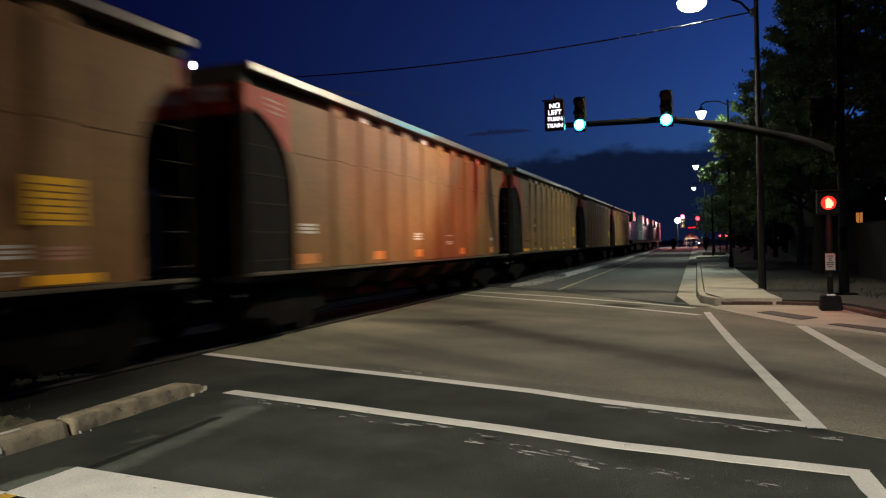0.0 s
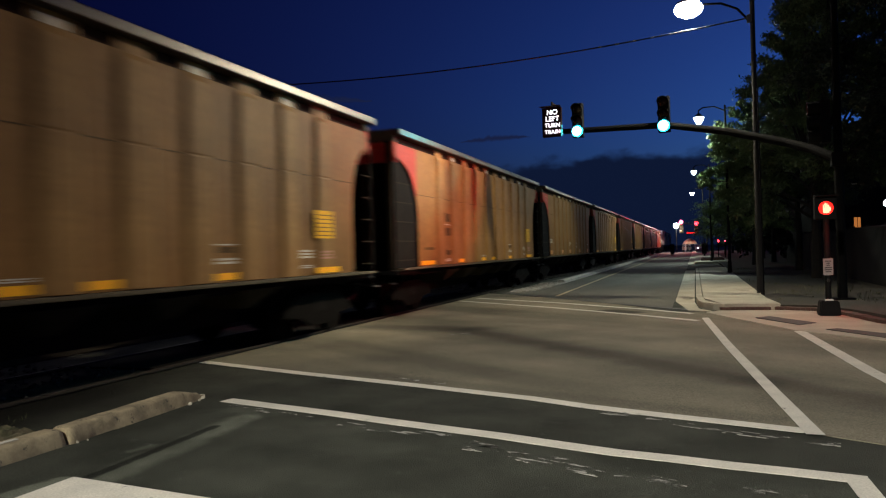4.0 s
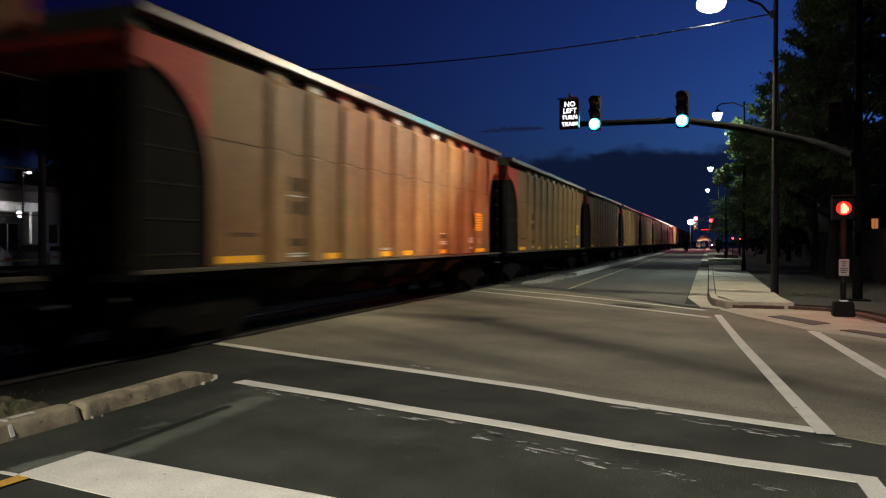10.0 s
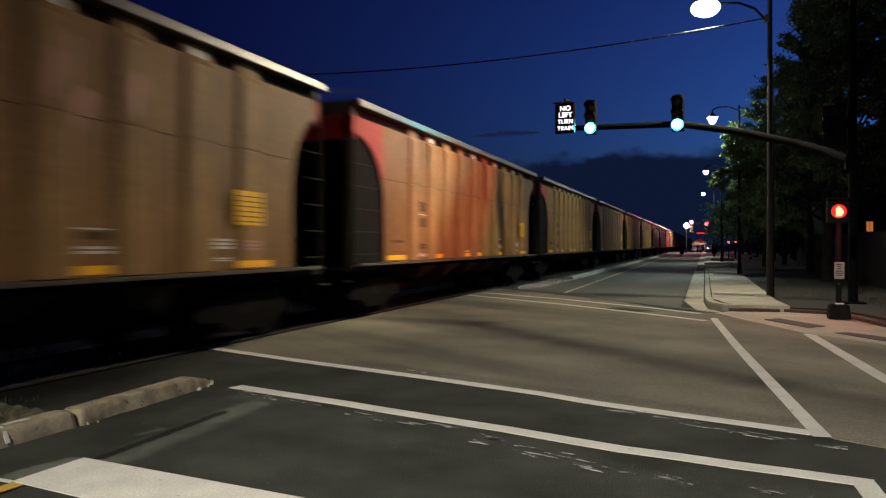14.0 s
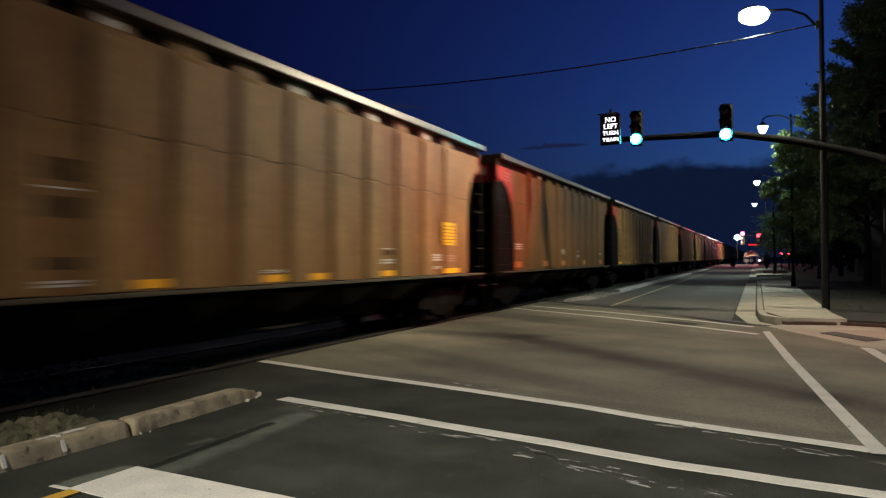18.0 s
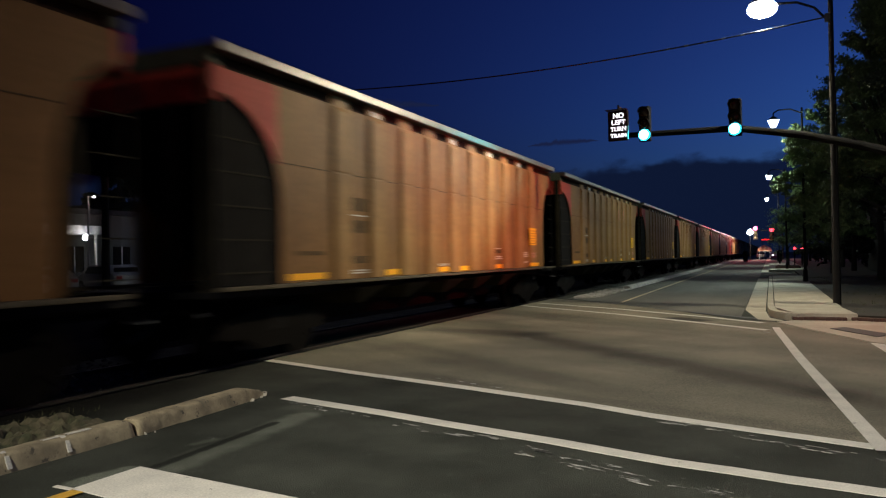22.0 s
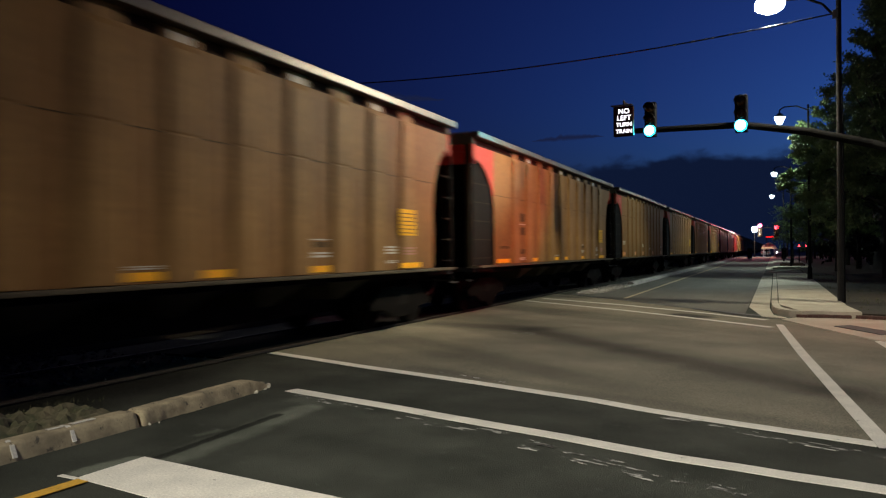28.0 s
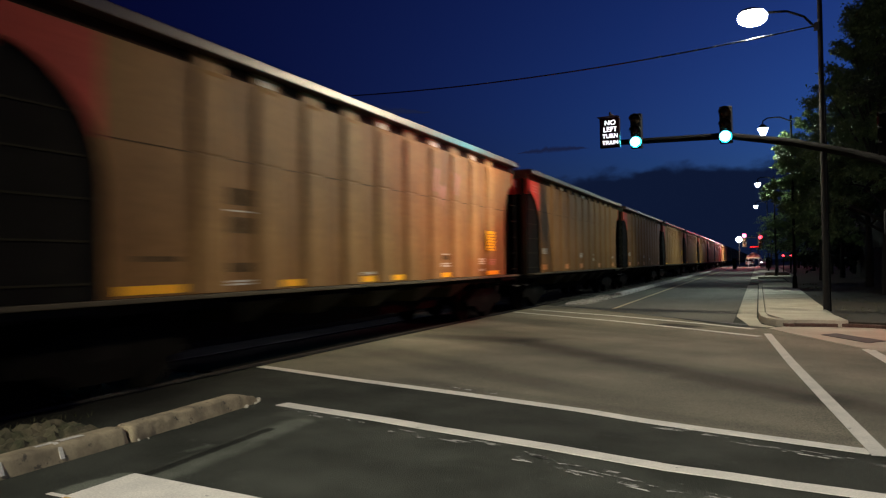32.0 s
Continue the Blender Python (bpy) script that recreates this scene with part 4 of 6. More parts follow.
def cable(name, points, r, label, mat=CABLE):
    data = bpy.data.curves.new(name, "CURVE")
    data.dimensions, data.bevel_depth, data.bevel_resolution = "3D", r, 2
    line = data.splines.new("POLY")
    line.points.add(len(points) - 1)
    for p, q in zip(line.points, points):
        p.co = (*q, 1)
    data.materials.append(mat)
    ob = new(name, data)
    return tagged(ob, label, "cable")


def sag(a, b, dip, n=24):
    a, b = Vector(a), Vector(b)
    return [a.lerp(b, i / n) - Vector((0, 0, dip * 4 * (i / n) * (1 - i / n))) for i in range(n + 1)]


cable("overhead_cable", sag((1.62, 21.4, 7.53), (-24.0, 21.4, 8.5), 0.92, 40), 0.020, "black twisted overhead cable")
# bright bands added for the lamp's glints on the twisted cable
line = sag((1.62, 21.4, 7.53), (-24.0, 21.4, 8.5), 0.92, 160)
for i in range(4, 26, 3):
    p = line[i]
    tagged(part("cable_clip", tubed(p + Vector((-0.05, 0, 0.0)), p + Vector((0.05, 0, 0.004)), 0.026, sides=8), GREY_METAL), "bright band added for a glint on the cable", "cable clip", "cable clips")
pole2 = thing("utility_pole", "wooden utility pole behind the track", "utility pole", pose(-24.0, 21.4, 0))
part("shaft", tubed((0, 0, 0), (0, 0, 9.4), 0.15, 0.10, sides=12), WOOD_POLE, pole2)

# pendant lamps along the street
for k in range(3):
    x, y = 0.34 - 0.25 * k, 36.3 + 26.3 * k
    lamp = thing("pendant_lamp", "lit teardrop pendant lamp on a black post", "street lamp", pose(x, y, 0.1), "pendant lamps along the street")
    part("post", tubed((1.15, 0, 0), (1.15, 0, 7.75), 0.065, 0.045, sides=12), BLACK_METAL, lamp)
    part("foot", tubed((1.15, 0, 0), (1.15, 0, 0.6), 0.11, 0.085, sides=12), BLACK_METAL, lamp)
    bm = bmesh.new()
    pipe(bm, [(1.15, 0, 7.5), (0.7, 0, 7.72), (0.2, 0, 7.72), (0.0, 0, 7.6), (0, 0, 7.42)], 0.03, 8)
    part("arm", bm, BLACK_METAL, lamp)
    bm = bmesh.new()
    tube(bm, (0, 0, 7.28), (0, 0, 7.45), 0.24, 0.08, sides=18)
    part("hood", bm, BLACK_METAL, lamp)
    bm = bmesh.new()
    tube(bm, (0, 0, 6.98), (0, 0, 7.275), 0.10, 0.235, sides=18)
    part("globe", bm, LENS_COOL, lamp, "glowing white glass globe")

# corner lamp behind the viewpoint, the light of the near road
lamp = thing("street_lamp", "cobra-head street lamp at the near corner", "street lamp", pose(-5.5, -9.0, 0.0))
part("post", tubed((0, 0, 0), (0, 0, 8.6), 0.11, 0.07, sides=12), GREY_METAL, lamp)
bm = bmesh.new()
pipe(bm, [(0, 0, 8.2), (0.6, 0, 8.62), (1.6, 0, 8.80), (2.75, 0, 8.84)], 0.04, 8)
part("arm", bm, GREY_METAL, lamp)
bm = bmesh.new()
ball(bm, (3.0, 0, 8.82), 0.30, 0.36)
part("hood", bm, GREY_METAL, lamp)
bm = bmesh.new()
ball(bm, (3.0, 0, 8.70), 0.20, 0.4)
part("lens", bm, LENS_WHITE, lamp, "glowing white lens")

# ---- far junction ----
far = thing("signal_gantry", "far dark signal mast over the street", "signal mast", pose(2.2, 152, 0.1))
part("pole", tubed((0, 0, 0), (0, 0, 7.2), 0.14, sides=12), DARK_GREEN_METAL, far)
part("arm", tubed((0, 0, 5.1), (-6.0, 0, 5.7), 0.09, sides=10), DARK_GREEN_METAL, far)
# far heads scaled up to stand in for their glow
for x, z, lit in ((0.36, 4.68, "red"), (-2.43, 5.06, "rose")):
    signal_head("traffic_signal", pose(x, 151.72, z) @ Matrix.Scale(2.6, 4), lit, "far traffic signal showing red")
lamp = thing("street_lamp", "far bright white street lamp on a post", "street lamp", pose(-3.37, 151, 0))
part("post", tubed((0.0, 0, 0), (0, 0, 4.8), 0.09, sides=10), BLACK_METAL, lamp)
bm = bmesh.new()
ball(bm, (0, 0, 5.2), 0.55)
part("globe", bm, LENS_COOL, lamp, "glowing white globe")
for x, y, z in ((2.25, 80.0, 1.75), (2.95, 81.5, 1.75), (3.45, 82.5, 1.75)):
    lamp = thing("marker_lamp", "small red marker lamp on a post", "marker lamp", pose(x, y, 0.1), "red marker lamps")
    part("post", tubed((0, 0, 0), (0, 0, 1.6), 0.05, sides=8), BLACK_METAL, lamp)
    bm = bmesh.new()
    ball(bm, (0, 0, 1.68), 0.11 if y < 81 else 0.07)
    part("globe", bm, LENS_RED, lamp)
# market stall and parked cars at the far junction
stall = thing("market_canopy", "cream canvas canopy at the far corner", "canopy", pose(-0.95, 156, 0))
bm = bmesh.new()
tube(bm, (0, 0, 1.55), (0, 0, 2.15), 1.45, 1.15, sides=14)
tube(bm, (0, 0, 2.151), (0, 0, 2.7), 1.15, 0.3, sides=14)
part("roof", bm, CANVAS, stall)
for x in (-1.3, 1.3):
    for y in (-1.4, 1.4):
        part("leg", tubed((x * 0.7, y * 0.7, 0), (x * 0.7, y * 0.7, 1.56), 0.05, sides=8), WHITE_METAL, stall)

board = thing("shop_sign", "long glowing red shop sign at the far corner", "lit sign", pose(-0.7, 158, 0))
part("board", boxed(-0.8, 0.8, 0, 0.15, 3.75, 3.95, bevel=0.03), SYMBOL_HALO, board, "glowing red sign board")
for x in (-0.7, 0.7):
    part("leg", tubed((x, 0.08, 0), (x, 0.08, 3.75), 0.06, sides=8), BLACK_METAL, board)


def parked_car(m, paint, label):
    car = thing("parked_car", label, "car", m)
    bm = bmesh.new()
    prism(bm, [(-2.1, 0.35), (2.1, 0.35), (2.15, 0.75), (1.25, 0.92), (0.65, 1.40), (-1.05, 1.42), (-1.75, 0.98), (-2.12, 0.9)], "x", -0.85, 0.85)
    bmesh.ops.bevel(bm, geom=list(bm.edges), offset=0.06, segments=2, affect="EDGES")
    part("body", bm, paint, car)
    for s in (-1, 1):
        for y in (-1.3, 1.3):
            wheel = part("wheel", tubed((s * 0.70, y, 0.32), (s * 0.87, y, 0.32), 0.32, sides=18), RUBBER, car)
            part("rim", tubed((s * 0.86, y, 0.32), (s * 0.88, y, 0.32), 0.19, sides=12), GREY_METAL, wheel)
        bm = bmesh.new()
        prism(bm, [(0.95, 0.97), (0.55, 1.33), (-0.95, 1.35), (-1.4, 1.0)], "x", s * 0.853 - 0.006, s * 0.853 + 0.006)
        part("side_window", bm, GLASS, car)
        part("tail_light", boxed(s * 0.62 - 0.14, s * 0.62 + 0.14, -2.15, -2.08, 0.72, 0.86), material("red_tail_lens", (0.35, 0.02, 0.02), 0.3, bump=0), car)
    part("rear_window", boxed(-0.62, 0.62, -1.62, -1.60, 1.05, 1.28, turn=None), GLASS, car)
    return car


far_car = parked_car(pose(0.9, 146, 0.0, 0, 0, 184), LOCO_BLUE, "dark car at the far junction with its headlights on")
for x in (-0.6, 0.6):
    bm = bmesh.new()
    ball(bm, (x, 2.12, 0.86), 0.10)
    part("headlight", bm, LENS_WHITE, far_car, "glowing headlight")
parked_car(pose(-1.6, 164, 0.0, 0, 0, -2), LOCO_GREY, "grey car far down the street")
for x, y in ((-3.3, 118), (1.2, 108)):
    bollard = thing("litter_bin", "dark round litter bin on the kerb", "litter bin", pose(x, y, 0.05))
    part("drum", tubed((0, 0, 0), (0, 0, 1.5), 0.3, 0.34, sides=16), BLACK_METAL, bollard)
    part("lid", tubed((0, 0, 1.505), (0, 0, 1.62), 0.36, 0.2, sides=16), BLACK_METAL, bollard)

# ---- trees ----
def tree(name, x, y, trunk_h, trunk_r, blobs, leaves, seed, label, leaf=0.13, mat=None):
    """Trunk, limbs that reach into each clump of the crown, and leaves strewn round the twigs."""
    rng = random.Random(seed)
    rs = np.random.RandomState(seed)
    ob = thing(name, label, "tree", pose(x, y, 0.1))
    bm = bmesh.new()
    tube(bm, (0, 0, -0.1), (0.05, 0, trunk_h * 0.5), trunk_r, trunk_r * 0.8, sides=10)
    tube(bm, (0.05, 0, trunk_h * 0.5), (0, 0.05, trunk_h), trunk_r * 0.8, trunk_r * 0.6, sides=10)
    part("trunk", bm, BARK, ob)
    bm = bmesh.new()
    twigs = []
    for bx, by, bz, r in blobs:
        tip = Vector((bx, by, bz))
        root = Vector((0, 0.05, min(trunk_h, bz * 0.75)))
        mid = root.lerp(tip, 0.55) + Vector((rng.uniform(-0.2, 0.2), rng.uniform(-0.2, 0.2), 0.25))
        tube(bm, root, mid, trunk_r * 0.34, trunk_r * 0.2, sides=6)
        tube(bm, mid, tip, trunk_r * 0.2, 0.012, sides=5)
        for _ in range(10):
            d = Vector((rng.gauss(0, 1), rng.gauss(0, 1), rng.gauss(0, 0.45))).normalized()
            start = mid.lerp(tip, rng.uniform(0.6, 1))
            end = tip + d * r * rng.uniform(0.6, 1.25) - Vector((0, 0, 0.30 * r))
            tube(bm, start, end, 0.018, 0.006, sides=4)
            twigs.append((start, end, r))
    part("branchwork", bm, BARK, ob)
    per = max(1, leaves // len(twigs))
    starts = np.repeat(np.array([tuple(a) for a, _, _ in twigs]), per, axis=0)
    ends = np.repeat(np.array([tuple(b) for _, b, _ in twigs]), per, axis=0)
    reach = np.repeat(np.array([r for _, _, r in twigs]), per)[:, None]
    along = rs.uniform(0.25, 1.0, (len(ends), 1)) ** 0.7
    c = starts + (ends - starts) * along + rs.normal(0, 1, ends.shape) * np.array([0.14, 0.14, 0.09]) * reach - np.array([0, 0, 0.05]) * reach
    unit = lambda v: v / (np.linalg.norm(v, axis=1, keepdims=True) + 1e-9)
    a = unit(rs.normal(0, 1, ends.shape) - np.array([0, 0, 0.6]))
    n = unit(np.cross(a, rs.normal(0, 1, ends.shape)))
    l = leaf * rs.uniform(0.6, 1.3, (len(ends), 1))
    verts = np.stack([c - a * l * 0.5, c + n * l * 0.26 - a * 0.05 * l, c + a * l * 0.5, c - n * l * 0.26 - a * 0.05 * l], 1).reshape(-1, 3).tolist()
    faces = np.arange(len(verts)).reshape(-1, 4).tolist()
    part("crown", scatter_mesh("crown", verts, faces, mat or LEAF), None, ob, "loose crown of small leaves")
    return ob


def crown(seed, cx, n, low, high, wide, deep, taper=0.5):
    rng = random.Random(seed)
    out = []
    for i in range(n):
        f = (i + 0.5) / n
        z = low + (high - low) * f
        w = wide * (1 - taper * f) * (0.65 + 0.5 * math.sin(math.pi * min(1, f * 1.3 + 0.15)))
        a = i * 2.4 + rng.uniform(-0.4, 0.4)
        q = rng.uniform(0.45, 1.0)
        out.append((cx + w * q * math.cos(a), deep * q * math.sin(a) * (1 - taper * f), z, rng.uniform(0.75, 1.25)))
    return out


tree("tree", 4.25, 30.5, 3.6, 0.20, [b for b in crown(3, 0.65, 50, 4.0, 12.5, 3.3, 3.0) if b[0] - b[3] > -2.7] + [(-2.7, -0.6, 3.5, 0.6), (-2.0, -1.5, 3.0, 0.9), (-1.7, 0.5, 5.2, 0.8), (-1.5, -1.0, 7.6, 0.6), (-0.9, 0.0, 9.2, 0.7)], 120000, 3, "broad leafy street tree, dark against dusk", 0.13)
tree("tree", 7.4, 27.0, 3.4, 0.20, crown(5, 0.0, 40, 4.2, 13.0, 3.6, 3.0, 0.25), 80000, 5, "tall tree behind the fence, leaves coloured dark for shade", 0.15, SHADED_LEAF)
tree("tree", 4.7, 39.0, 3.4, 0.18, crown(7, 0.0, 30, 3.6, 9.5, 3.2, 3.0) + [(-3.7, -2.6, 6.45, 0.5), (-3.3, -2.2, 5.9, 0.6), (-3.0, -2.8, 5.2, 0.6), (-3.2, -1.8, 7.0, 0.5), (-2.7, -2.6, 4.4, 0.7), (-2.6, -2.8, 7.6, 0.6), (-3.5, -1.5, 5.0, 0.4), (-3.5, -3.6, 5.7, 0.5), (-3.1, -3.7, 6.3, 0.55), (-3.8, -3.0, 4.9, 0.5), (-4.1, -2.5, 4.4, 0.4), (-2.5, -3.6, 5.3, 0.6), (-2.3, -3.4, 6.8, 0.6)], 90000, 7, "leafy street tree lit by a pendant lamp", 0.13)
tree("tree", 11.5, 31.0, 3.4, 0.2, crown(8, 0.0, 30, 1.8, 13.0, 4.0, 3.0, 0.3), 40000, 8, "tall tree behind the fence, leaves coloured dark for shade", 0.17, SHADED_LEAF)
tree("tree", 3.5, 50.0, 3.0, 0.16, crown(9, 0.0, 22, 2.6, 8.0, 2.4, 2.4), 20000, 9, "leafy street tree beside the pavement", 0.2)
tree("tree", 1.35, 66.0, 1.9, 0.13, crown(11, 0.0, 16, 2.0, 5.2, 1.2, 1.2), 6000, 11, "small clipped street tree in a planter", 0.11)
tree("tree", 3.2, 78.0, 2.4, 0.14, crown(12, 0.0, 16, 2.4, 7.5, 2.2, 2.2), 6000, 12, "leafy street tree of the next block")
tree("tree", 3.6, 100.0, 2.4, 0.14, crown(13, 0.0, 16, 2.4, 8.5, 2.4, 2.2), 6000, 13, "leafy street tree of the next block")
for k, (x, y) in enumerate(((5.2, 56.5), (8.6, 61.0), (5.6, 70.0), (9.5, 74.0), (5.4, 88.0), (8.5, 96.0), (5.0, 112.0), (8.0, 124.0))):
    tree("tree", x, y, 3.0, 0.18, crown(60 + k, 0.0, 18, 0.9, 8.5 + k % 3, 2.6, 2.4, 0.3), 5000, 60 + k, "tree along the next block, leaves coloured dark for shade", 0.36, SHADED_LEAF)
planter = thing("planter_bed", "low brick-edged planting bed round the small tree", "planter", pose(1.35, 66, 0.1))
part("edge", boxed(-0.9, 0.9, -1.6, 1.6, 0, 0.22, bevel=0.03), BRICK, planter)
part("soil", boxed(-0.78, 0.78, -1.48, 1.48, 0.221, 0.26), DIRT, planter)

# ---- fence and building behind the trees ----
fence = thing("picket_fence", "dark stained wooden picket fence under the trees", "fence", pose(5.2, 22, 0.12))
picket = finish(prismed([(-0.055, 0.0), (0.055, 0.0), (0.055, 1.72), (0.0, 1.80), (-0.055, 1.72)], "x", -0.012, 0.012), "picket", FENCE)
for i in range(150):
    part("picket", picket, None, fence, place=pose(0.0, i * 0.145, 0))
for i in range(10):
    part("fence_post", boxed(0.03, 0.13, i * 2.4 - 0.05, i * 2.4 + 0.05, 0, 1.85), FENCE, fence)
for z in (0.4, 1.4):
    part("fence_rail", boxed(0.014, 0.05, -0.1, 21.7, z, z + 0.09), FENCE, fence)
# stand-in for far white and red lights, placed to fit the camera's view
fence_lamp = thing("fence_lamp", "pole with white and red globes standing in for far lights", "lamp", pose(5.34, 24.6, 0.12))
part("pole", tubed((0, 0, 0), (0, 0, 2.62), 0.03, 0.025, sides=10), BLACK_METAL, fence_lamp)
part("arm", tubed((0, 0, 2.56), (0, -0.16, 2.56), 0.018, sides=8), BLACK_METAL, fence_lamp)
bm = bmesh.new()
ball(bm, (0, -0.17, 2.42), 0.125, 0.9)
part("globe", bm, LENS_COOL, fence_lamp, "glowing white globe")
bm = bmesh.new()
ball(bm, (0.04, -0.06, 2.02), 0.07, 0.9)
part("red_lens", bm, LENS_RED, fence_lamp, "glowing red lens")
part("hood", boxed(-0.09, 0.17, -0.16, 0.0, 2.10, 2.12), BLACK_METAL, fence_lamp)

house = thing("brick_building", "dark brick building behind the trees with a lit window", "building", pose(0, 0, 0.1))
part("wall", boxed(6.2, 20, 44, 44.3, 0, 6.5), DARK_BRICK, house)
part("wall", boxed(6.2, 6.5, 44.31, 58, 0, 6.5), DARK_BRICK, house)
part("wall", boxed(19.7, 20, 44.31, 58, 0, 6.5), DARK_BRICK, house)
part("roof", boxed(6.0, 20.2, 43.8, 58.2, 6.51, 6.8), ROOFING, house)
for x, lit in ((8.0, True), (10.2, False), (12.7, False), (15.2, False)):
    for z in (2.0, 4.4):
        wide, high = (0.30, 0.58) if lit else (0.62, 1.1)
        w = part("window", boxed(x, x + wide, 43.97, 43.995, z, z + high), GLASS if not (lit and z < 3) else WARM_WINDOW, house, "amber lit window" if lit and z < 3 else "")
        part("sill", boxed(x - 0.08, x + wide + 0.08, 43.93, 43.995, z - 0.1, z - 0.02), CONCRETE, w)
        part("glazing_bar", boxed(x + wide / 2 - 0.012, x + wide / 2 + 0.012, 43.955, 43.969, z, z + high), FENCE, w)

# ---- behind the track ----
yard = thing("street_lamp", "white yard lamp on a tall post beyond the track", "street lamp", pose(-19.1, 25.2, 0))
part("post", tubed((0.0, 0, 0), (0, 0, 8.9), 0.09, 0.06, sides=10), GREY_METAL, yard)
bm = bmesh.new()
ball(bm, (0.0, -0.1, 9.03), 0.19, 0.8)
part("lens", bm, LENS_COOL, yard, "glowing white lens")
part("hood", tubed((0, -0.1, 9.16), (0, -0.1, 9.26), 0.20, 0.1, sides=12), GREY_METAL, yard)
shop = thing("low_building", "low pale building with a flat white canopy", "building", pose(0, 0, 0))
part("wall", boxed(-44, -36.5, 23.4, 38, 0, 4.4), PALE_WALL, shop)
part("roof", boxed(-44.2, -36.3, 23.2, 38.2, 4.41, 4.7), ROOFING, shop)
canopy = part("canopy", boxed(-36.49, -34.6, 24.0, 30.6, 3.15, 3.60), WHITE_METAL, shop, "flat white canopy")
for y in (24.3, 30.3):
    part("canopy_post", tubed((-34.8, y, 0), (-34.8, y, 3.15), 0.07, sides=8), WHITE_METAL, canopy)
for y in (27.2, 29.6, 33.0, 35.5):
    w = part("window", boxed(-36.49, -36.46, y, y + 1.3, 1.0, 2.5), GLASS, shop)
    part("frame_bar", boxed(-36.455, -36.43, y + 0.62, y + 0.68, 1.0, 2.5), WHITE_METAL, w)
bm = bmesh.new()
ball(bm, (-34.3, 29.2, 2.95), 0.17)
part("porch_lamp", bm, LENS_COOL, shop, "glowing white porch lamp")
lamp = thing("street_lamp", "small white lamp on a thin post", "street lamp", pose(-33.5, 28.7, 0))
part("post", tubed((0, 0, 0), (0, 0, 5.1), 0.05, sides=8), GREY_METAL, lamp)
part("arm", tubed((0, 0, 5.1), (0, 0.35, 5.15), 0.03, sides=6), GREY_METAL, lamp)
bm = bmesh.new()
ball(bm, (0, 0.4, 5.12), 0.10, 0.7)
part("lens", bm, LENS_COOL, lamp)
rmast = thing("signal_mast", "dark signal mast beyond the track", "signal mast", pose(-34, 27.6, 0))
part("pole", tubed((0, 0, 0), (0, 0, 8.6), 0.1, sides=10), DARK_GREEN_METAL, rmast)
part("arm", tubed((0, -3.0, 7.3), (0, 0.8, 8.3), 0.07, sides=8), DARK_GREEN_METAL, rmast)
for y, z in ((24.8, 7.25), (27.7, 8.1)):
    signal_head("traffic_signal", pose(-33.85, y, z, 0, 0, 52), "red", "traffic signal showing red beyond the track")
parked_car(pose(-30.5, 27.4, 0, 0, 0, 75), CAR_PAINT, "silver car parked beyond the track")
parked_car(pose(-29, 22.0, 0, 0, 0, 80), LOCO_GREY, "grey car parked beyond the track")
fence2 = thing("guard_rail", "low pale guard rail beyond the track", "guard rail", pose(-13.5, 0, 0))
part("beam", boxed(-0.05, 0.05, 4, 40, 0.55, 0.80, bevel=0.02), GREY_METAL, fence2)
for i in range(19):
    part("rail_post", boxed(-0.13, -0.055, 4.5 + i * 1.95, 4.6 + i * 1.95, 0, 0.8), GREY_METAL, fence2)

# tree belt added beyond the yard to black out sky between the cars
for k in range(16):
    tree("tree", -50 - 4 * (k % 2) - (k % 3), 8 + k * 6.5, 4.0, 0.28, crown(40 + k, 0.0, 16, 2.2, 12.5 + 1.5 * (k % 3), 4.6, 4.6, 0.3), 2600, 40 + k, "tree added beyond the yard, leaves coloured dark for shade", 1.0, SHADED_LEAF)

# buildings that close the place all round
for x0, x1, y0, y1, h, words in ((-60, -46, -10, 22, 7, "dark brick warehouse beyond the track"), (-58, -40, 44, 70, 6, "dark brick warehouse beyond the track"), (-30, -12, -60, -45, 8, "dark brick block behind the crossing"),
                                 (10, 30, -50, -30, 8, "dark brick block behind the crossing"), (24, 40, -12, 4, 7, "dark brick block at the cross street"), (12, 30, 66, 110, 7, "dark brick block along the street")):
    b = thing("brick_building", words, "building", pose(0, 0, 0.0))
    part("wall", boxed(x0, x1, y0, y1, 0, h), DARK_BRICK, b)
    part("roof", boxed(x0 - 0.2, x1 + 0.2, y0 - 0.2, y1 + 0.2, h + 0.005, h + 0.35), ROOFING, b)
    for i in range(int((y1 - y0) / 4)):
        for fx in (x0 - 0.02, x1 + 0.003):
            part("window", boxed(fx, fx + 0.017, y0 + 1.2 + i * 4, y0 + 2.8 + i * 4, 1.2, 3.0), GLASS, b)
    for i in range(int((x1 - x0) / 4)):
        for fy in (y0 - 0.02, y1 + 0.003):
            part("window", boxed(x0 + 1.2 + i * 4, x0 + 2.8 + i * 4, fy, fy + 0.017, 1.2, 3.0), GLASS, b)

